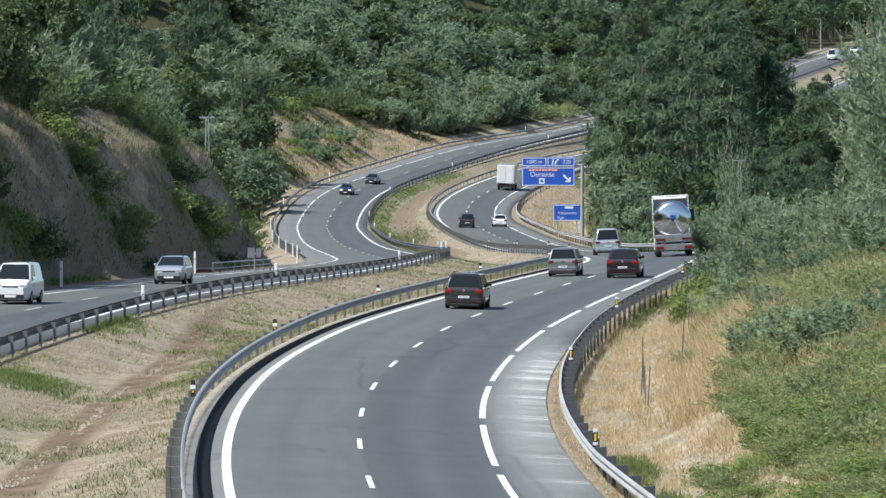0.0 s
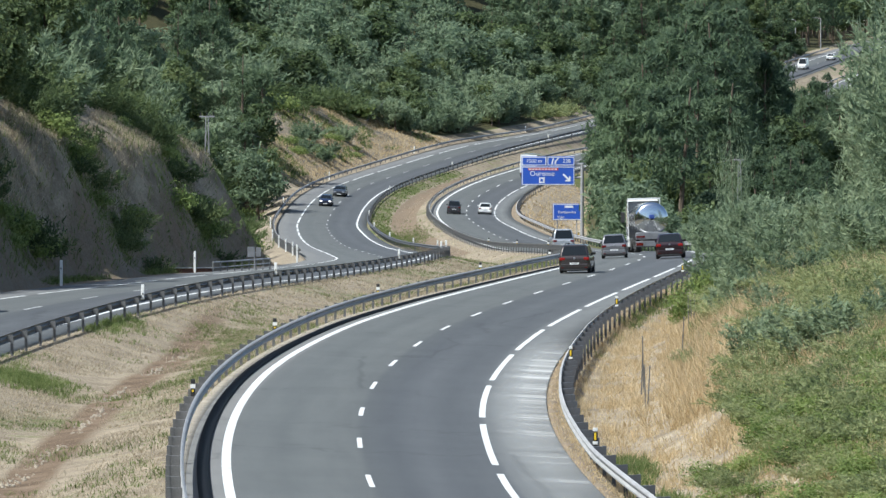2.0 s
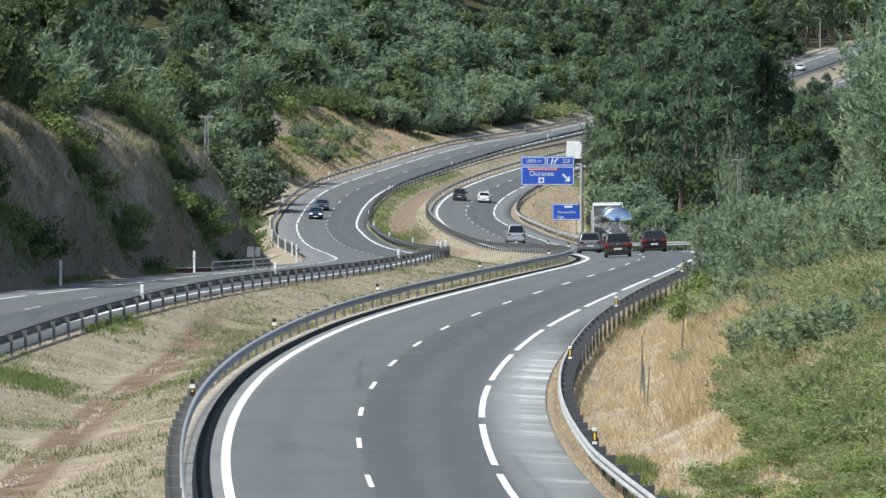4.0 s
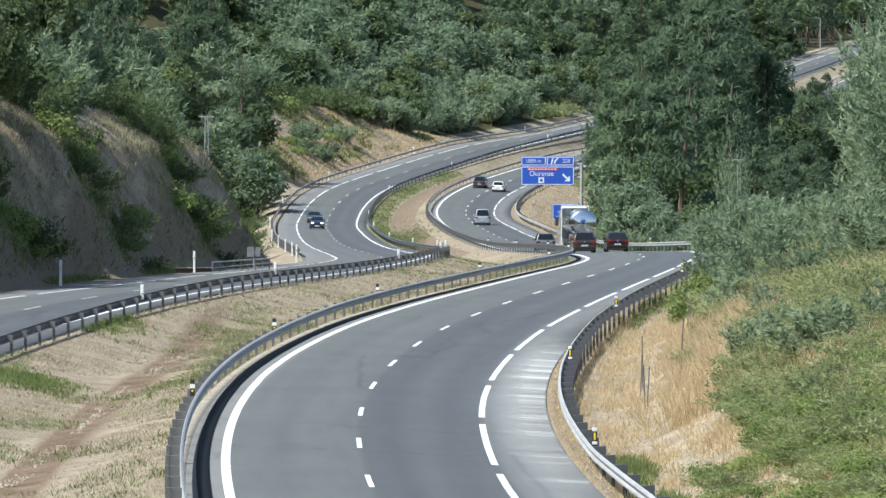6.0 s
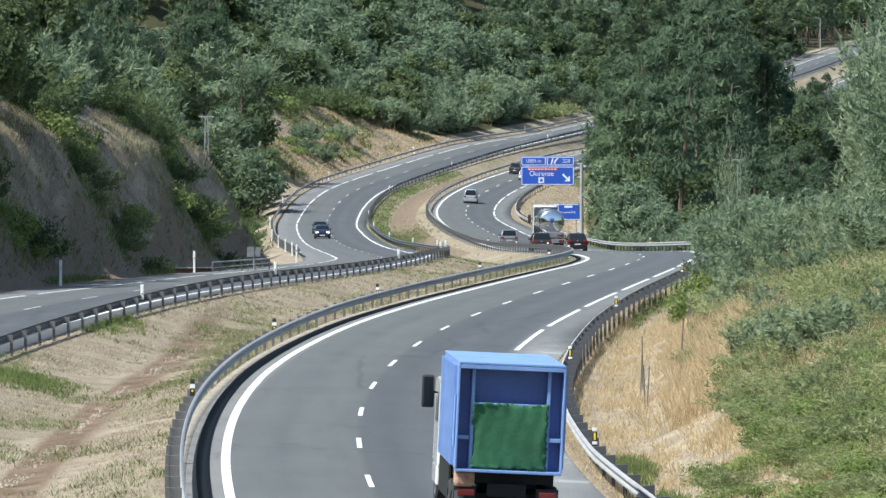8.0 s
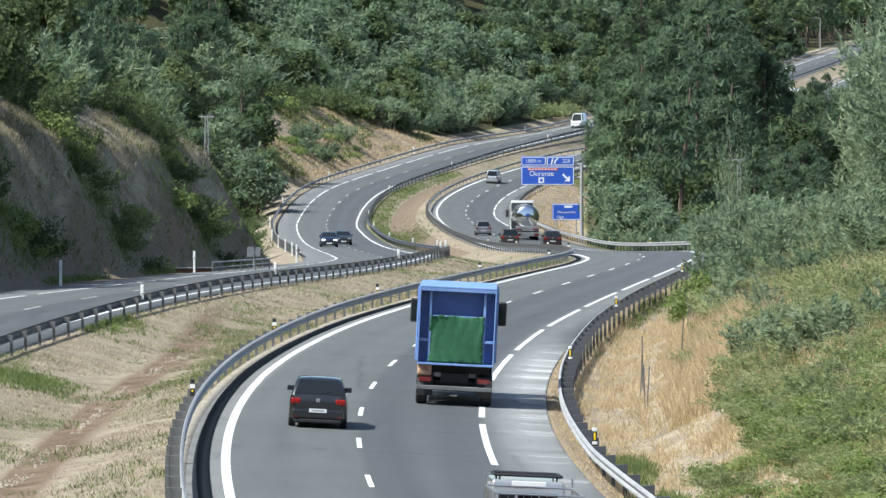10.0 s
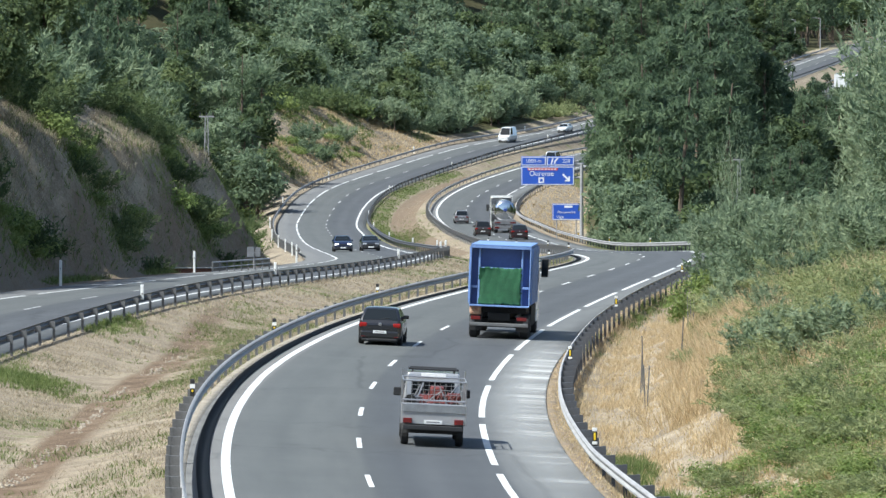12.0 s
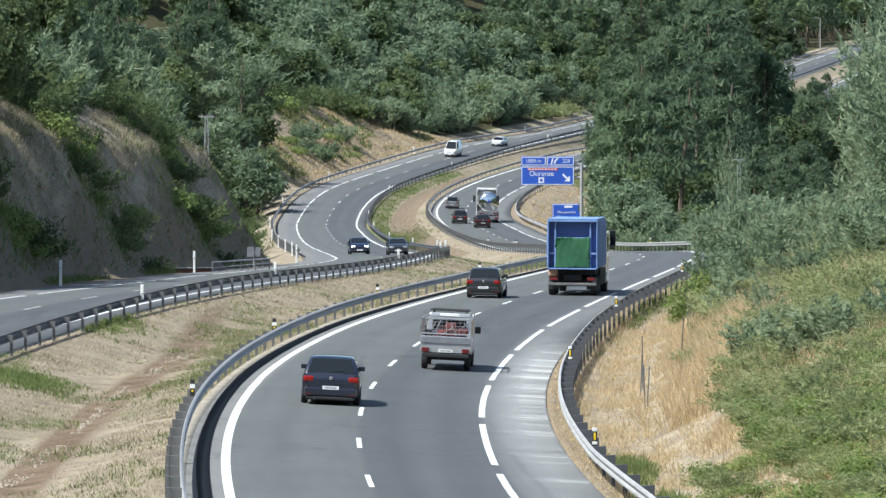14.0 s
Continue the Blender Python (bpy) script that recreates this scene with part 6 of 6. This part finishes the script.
def pickup():
    ob = tagged(new("pickup_truck"), "silver pickup with a wire cage holding red machinery", "pickup")
    body = paint("dull_silver_paint", (0.42, 0.42, 0.43), 0.4)
    part("bed", (boxes((-0.93, 0.93, -2.6, -2.53, 0.6, 1.16, 0.015), (-0.93, -0.87, -2.55, 0.05, 0.72, 1.15, 0.015), (0.87, 0.93, -2.55, 0.05, 0.72, 1.15, 0.015), (-0.9, 0.9, -2.55, 0.05, 0.68, 0.76)), body), ob, "dull silver drop-side bed")
    part("tail_board", (boxes((-0.9, 0.9, -2.635, -2.6, 0.92, 1.14, 0.012)), ALLOY), ob, "bright aluminium tail board")
    part("cab", (boxes((-0.88, 0.88, 0.1, 1.75, 0.45, 1.15, 0.06), (-0.86, 0.86, 0.12, 1.75, 1.1, 1.86, 0.06, (0.1, 0.12)), (-0.86, 0.86, 1.6, 2.62, 0.45, 1.08, 0.1)), body), ob)
    part("rear_window", (boxes((-0.62, 0.62, 0.115, 0.14, 1.25, 1.62)), GLASS), ob, "dark glass")
    part("windscreen", (boxes((-0.65, 0.65, 1.7, 1.74, 1.2, 1.65)), GLASS), ob, "dark glass")
    rack = []
    for x in (-0.9, 0.9):
        rack += [((x, -2.5, 1.1), (x, -2.5, 1.75), 0.022), ((x, -1.2, 1.1), (x, -1.2, 1.75), 0.02), ((x, 0.0, 1.1), (x, 0.0, 1.95), 0.022), ((x, -2.5, 1.75), (x, 0.0, 1.75), 0.022), ((x, -2.5, 1.45), (x, 0.0, 1.45), 0.016)]
    rack += [((-0.9, -2.5, 1.75), (0.9, -2.5, 1.75), 0.022), ((-0.9, -2.5, 1.24), (0.9, -2.5, 1.24), 0.026), ((0.0, -2.5, 1.24), (0.0, -2.5, 1.75), 0.016), ((-0.9, -2.42, 1.75), (0.9, -2.42, 1.75), 0.02), ((-0.9, 0.0, 1.75), (0.9, 0.0, 1.75), 0.022)]
    part("cage_frame", (rods(*rack, sides=6), ALLOY), ob, "bare aluminium tube cage")
    mesh_wires = [((x, -2.5, 1.15), (x, -2.5, 1.75), 0.006) for x in np.arange(-0.8, 0.81, 0.16)] + [((-0.9, -2.5, z), (0.9, -2.5, z), 0.006) for z in (1.4, 1.52, 1.64)]
    for x in (-0.9, 0.9):
        mesh_wires += [((x, y, 1.15), (x, y, 1.75), 0.006) for y in np.arange(-2.35, 0, 0.2)]
    part("cage_mesh", (rods(*mesh_wires, sides=4), ALLOY), ob, "wire mesh")
    part("roof_rack", (rods(((-0.7, 0.3, 1.95), (0.7, 0.3, 1.95), 0.03), ((-0.7, 1.2, 1.95), (0.7, 1.2, 1.95), 0.03), ((-0.7, 0.3, 1.95), (-0.7, 1.2, 1.95), 0.03), ((0.7, 0.3, 1.95), (0.7, 1.2, 1.95), 0.03),
                           ((-0.6, 0.3, 1.84), (-0.6, 0.3, 1.95), 0.02), ((0.6, 0.3, 1.84), (0.6, 0.3, 1.95), 0.02), ((-0.6, 1.2, 1.8), (-0.6, 1.2, 1.95), 0.02), ((0.6, 1.2, 1.8), (0.6, 1.2, 1.95), 0.02)), BLACK), ob, "black roof rack")
    part("light_board", (boxes((-0.36, 0.36, 0.02, 0.06, 1.72, 1.85, 0.01)), WHITE_PLASTIC), ob, "white board")
    part("load", (boxes((-0.45, 0.5, -1.6, -0.5, 0.76, 1.3, 0.08), (-0.2, 0.72, -2.2, -1.5, 0.76, 1.22, 0.08), (-0.1, 0.3, -1.7, -0.9, 1.28, 1.56, 0.05), (0.38, 0.78, -1.9, -1.2, 1.2, 1.4, 0.05)), RED_LOAD), ob, "red machinery")
    wheels = bmesh.new()
    for x, y, z, r in ((-0.68, -2.25, 1.2, 0.17), (0.62, -2.3, 1.0, 0.2), (0.1, -2.3, 1.0, 0.18)):
        rod(wheels, (x, y - 0.05, z), (x, y + 0.05, z), r, r, 16)
    part("load_wheel", (wheels, RUBBER), ob, "black machine wheels")
    for x in np.arange(-0.5, 0.5, 0.11):
        part("guard_bar", (rods(((x, -2.28, 0.95), (x + 0.25, -1.9, 1.45), 0.014), sides=5), RED_LOAD), ob, "red guard bar")
    part("load_bar", (rods(((-0.6, -2.2, 0.9), (-0.3, -0.6, 1.6), 0.03), ((0.3, -2.1, 1.2), (0.7, -0.8, 1.6), 0.025), ((-0.7, -1.8, 0.8), (0.2, -1.9, 1.45), 0.025), ((-0.75, -2.3, 0.95), (-0.4, -2.2, 1.65), 0.022), ((0.5, -2.35, 0.9), (0.15, -2.2, 1.6), 0.02)), GREY_METAL), ob, "grey steel bars")
    part("load_drum", (rods(((-0.55, -1.9, 0.76), (-0.55, -1.9, 1.3), 0.24), sides=14), GREY_METAL), ob, "grey drum")
    part("underbody", (boxes((-0.75, 0.75, -2.4, 2.4, 0.35, 0.7)), DARK_UNDER), ob, "dark underbody")
    part("rear_bumper", (boxes((-0.85, 0.85, -2.72, -2.6, 0.45, 0.58, 0.02)), BLACK), ob, "dark bumper")
    plate = part("number_plate", (boxes((-0.26, 0.26, -2.625, -2.603, 0.62, 0.72)), PLATE), ob, "pale number plate")
    part("plate_bar", (boxes((-0.19, 0.19, -2.63, -2.624, 0.655, 0.685)), GREY_METAL), plate)
    for s in (-1, 1):
        part("tail_light", (boxes((min(s * 0.6, s * 0.86), max(s * 0.6, s * 0.86), -2.66, -2.6, 0.62, 0.76, 0.015)), TAIL_OFF), ob, "red tail lamp")
        part("side_window", (boxes((min(s * 0.8, s * 0.83), max(s * 0.8, s * 0.83), 0.4, 1.5, 1.2, 1.6)), GLASS), ob, "dark glass")
        part("mirror", (boxes((min(s * 0.9, s * 1.12), max(s * 0.9, s * 1.12), 1.4, 1.52, 1.15, 1.38, 0.03)), BLACK), ob, "black mirror")
        for y in (-1.55, 1.75):
            wheel(ob, s * 0.78, y, 0.34, 0.22, GREY_METAL)
    for piece in ob.children:
        if not piece.name.startswith("wheel"):
            piece.matrix_basis = Matrix.Diagonal((1, 1, 1.07, 1))
    return ob


# each: the thing, its road, length, and (seconds, metres ahead of its near end, metres right of the lane line)
TRAFFIC = []


def drives(ob, line, length, rows):
    TRAFFIC.append((ob, line, length, rows))


drives(car("minivan", "brown metallic people carrier with a glint put into its tail lamps", "car", paint("brown_metallic", (0.04, 0.03, 0.027), 0.4), 4.45, 1.82, 1.66, 1.02, 0.85, 0.75, 0.25, 0, True, roof_rack=True),
       OUT, 4.45, [(0, 273.5, -1.3), (1.5, 323.5, -1.5), (3, 371, -1.7), (5.8, 463, -1.9), (6.5, 485, -1.9), (11, 620, -1.6), (12.5, 667, -1.8), (14, 721, -1.9)])
drives(car("compact_minivan", "silver grey compact people carrier", "car", paint("silver_grey_metallic", (0.2, 0.2, 0.21), 0.5), 4.2, 1.75, 1.62, 1.0, 0.8, 0.8, 0.22),
       OUT, 4.2, [(0, 334, -1.8), (1.5, 382.5, -2.1), (3, 431, -1.9), (5.8, 518, -1.8), (7.5, 571, -1.8), (11, 689, -1.5), (12.5, 737, -1.8), (14, 783, -2)])
drives(car("crossover", "very dark red crossover with a glint put into its tail lamps", "car", paint("dark_red_metallic", (0.022, 0.007, 0.008), 0.3), 4.4, 1.84, 1.62, 1.05, 0.95, 0.85, 0.6, 0, True, wheel_r=0.35),
       OUT, 4.4, [(0, 328, 2.05), (1.5, 367, 2.0), (3, 411, 1.85), (5.8, 480, 1.8), (6.5, 498, 1.8), (7.5, 524, 1.8), (11, 601, 1.8), (12.5, 645, 1.0), (14, 700, 0.05)])
drives(car("passenger_van", "pale silver passenger van with a tall tailgate", "van", paint("pale_silver_metallic", (0.45, 0.47, 0.5), 0.5), 4.8, 1.9, 1.95, 1.1, 0.75, 0.6, 0.12),
       OUT, 4.8, [(0, 434, -1.8), (1.5, 482, -1.85), (3, 549, -0.9), (5.5, 689, 0.5), (7, 763, 0.6), (7.5, 784, 0.3), (11, 897, -1.9), (12.5, 948, -1.8), (14, 1015, -1.8)])
drives(tanker_truck(), OUT, 13.9, [(0, 395, 1.95), (1.5, 429, 1.85), (3, 463.5, 1.8), (5.5, 516, 1.8), (7, 551, 1.8), (10.5, 637, 1.95), (12, 671, 1.6), (14, 727, 1.95)])
drives(car("estate_car", "dark grey estate car", "car", paint("dark_grey_metallic", (0.05, 0.05, 0.055), 0.5), 4.3, 1.8, 1.7, 1.05, 0.9, 0.6, 0.25),
       OUT, 4.3, [(0, 705, -1.7), (1.5, 750, -1.7), (3, 788, -1.8), (5.8, 846, -1.8), (6.5, 862, -1.9), (7.5, 883, -1.9), (9, 925, -1.9), (11, 1000, -1.9), (14, 1095, -1.9)])
drives(car("hatchback", "small clean white hatchback", "car", WHITE_PAINT, 4.0, 1.72, 1.48, 0.95, 0.85, 0.85, 0.4),
       OUT, 4.0, [(0, 711, 2.5), (1.5, 754.5, 2.5), (3, 788, 1.9), (5.8, 839, 1.6), (6.5, 851, 1.6), (7.5, 869, 1.6), (9, 908, 1.7), (11, 990, 1.8), (14, 1080, 1.8)])
drives(box_truck(), OUT, 7.4, [(0, 850, 1.9), (1, 869, 1.8), (3, 900, 1.8), (4, 930, 1.8), (5, 965, 1.8), (14, 1260, 1.8)])
drives(blue_truck(), OUT, 8.95, [(0, -80, 2.8), (6.5, 94, 2.74), (7.5, 121.6, 2.66), (8.1, 138, 2.5), (11, 216, 2.9), (12.5, 254, 2.55), (14, 294.5, 2.05)])
drives(car("hatchback", "black hatchback with a glint put into its tail lamps", "car", paint("black_gloss", (0.014, 0.014, 0.016), 0.2), 4.0, 1.72, 1.47, 0.97, 0.9, 0.85, 0.42, 0, True),
       OUT, 4.0, [(0, -145, -1.3), (8.2, 117, -1.3), (10.3, 183, -1.3), (11, 203.5, -1.3), (12.5, 245, -1.5), (14, 289, -1.8)])
drives(pickup(), OUT, 5.2, [(0, -120, 2), (10.3, 127, 2), (11.3, 151, 2), (12.5, 178.8, 2), (14, 213.5, 2)])
drives(car("hatchback", "dark blue-black hatchback with a sloping tailgate", "car", paint("blue_black_metallic", (0.016, 0.02, 0.036), 0.3), 4.2, 1.86, 1.52, 1.0, 0.95, 0.9, 0.5, 0, True),
       OUT, 4.2, [(0, -285, -1.1), (12.7, 143.3, -0.87), (14, 187, -1.12)])
# oncoming
drives(car("hatchback", "dark blue hatchback with lit headlamps", "car", paint("dark_blue_metallic", (0.012, 0.02, 0.06), 0.3), 4.2, 1.78, 1.5, 0.98, 0.95, 0.85, 0.4, 0, False, True),
       IN, 4.2, [(0, 824, -0.6), (1.5, 801, -1.3), (3, 775, -1.7), (5.8, 716, -1.3), (6.5, 696, -1.3), (7.5, 664, -1.3), (11, 566, -2.0), (12.5, 543, -1.7), (14, 524, -1.1)])
drives(car("saloon_car", "charcoal saloon car overtaking on the inner lane", "car", paint("charcoal_metallic", (0.03, 0.033, 0.04), 0.4), 4.5, 1.78, 1.44, 0.95, 1.1, 0.8, 0.6, 0.5),
       IN, 4.5, [(0, 855, -0.2), (1.5, 826, -0.8), (3, 799, -1.3), (6.5, 728, -1.6), (7.5, 696, -1.4), (11, 575, 0.5), (12.5, 546, 1.2), (14, 509, 1.9)])
drives(car("panel_van", "white delivery van with a black roof rack", "van", WHITE_PAINT, 4.4, 1.75, 1.86, 1.1, 0.85, 0.75, 0.08, roof_rack=True, side_glass=False),
       IN, 4.4, [(0, 266, -2.0), (3, 182, -2.0), (14, -130, -1.9)])
drives(car("hatchback", "silver small family hatchback", "car", paint("bright_silver_metallic", (0.5, 0.52, 0.55), 0.6), 3.9, 1.7, 1.52, 0.98, 0.85, 0.9, 0.4),
       IN, 3.9, [(0, 317, -1.5), (1.5, 268, -2.0), (3, 221, -2.0), (14, -120, -2.0)])
drives(car("panel_van", "white tall panel van", "van", WHITE_PAINT, 5.4, 1.98, 2.45, 1.2, 0.9, 0.9, 0.06, side_glass=False, hood_z=1.08),
       IN, 5.4, [(0, 1356, 0.4), (1.5, 1309, 0.5), (3, 1267, 0), (7, 1122, -0.8), (11, 985, -1.2), (12.5, 955, -0.8), (14, 926.5, -0.5)])
drives(car("saloon_car", "white saloon car with dark glass", "car", WHITE_PAINT, 4.6, 1.8, 1.46, 0.95, 1.1, 0.85, 0.6, 0.5),
       IN, 4.6, [(0, 1405, 0.8), (3, 1320, 0.8), (8, 1140, 0.5), (12.5, 984, 0.3), (14, 955, 0.45)])


def motions():
    for ob, line, length, rows in TRAFFIC:
        t = np.array([r[0] for r in rows], dtype=float)
        far, side = np.array([r[1] for r in rows], dtype=float), np.array([r[2] for r in rows], dtype=float)
        speed, drift = np.gradient(far, t), np.gradient(side, t)
        keys = []
        for now in np.arange(0.0, 14.01, 0.5):
            i = int(np.clip(np.searchsorted(t, now) - 1, 0, len(t) - 2))
            h = t[i + 1] - t[i]
            u = min(max((now - t[i]) / h, 0.0), 1.0)
            a, b, c, d = (1 + 2 * u) * (1 - u) ** 2, u * u * (3 - 2 * u), u * (1 - u) ** 2, u * u * (u - 1)
            y = far[i] * a + far[i + 1] * b + h * (speed[i] * c + speed[i + 1] * d)
            o = side[i] * a + side[i + 1] * b + h * (drift[i] * c + drift[i + 1] * d)
            way = y + length / 2
            p = on(line, way, o)
            slope = math.degrees(math.atan((np.interp(way + 3, WAY, line[1]) - np.interp(way - 3, WAY, line[1])) / 6))
            lean = math.degrees(math.atan(float(np.interp(way, WAY, line[2]))))
            turn = heading(line, way) + math.degrees(math.atan2(-(drift[i] * (1 - u) + drift[i + 1] * u), abs(speed[i]) + 1e-6)) * (1 if line is OUT else -1)
            m = pose(p[0], p[1], p[2] + 0.005, slope, 0, turn) @ pose(0, 0, 0, 0, lean, 0)
            if line is IN:
                m = m @ pose(0, 0, 0, 0, 0, 180)
            keys.append((float(now), m))
        walk(ob, keys)


motions()
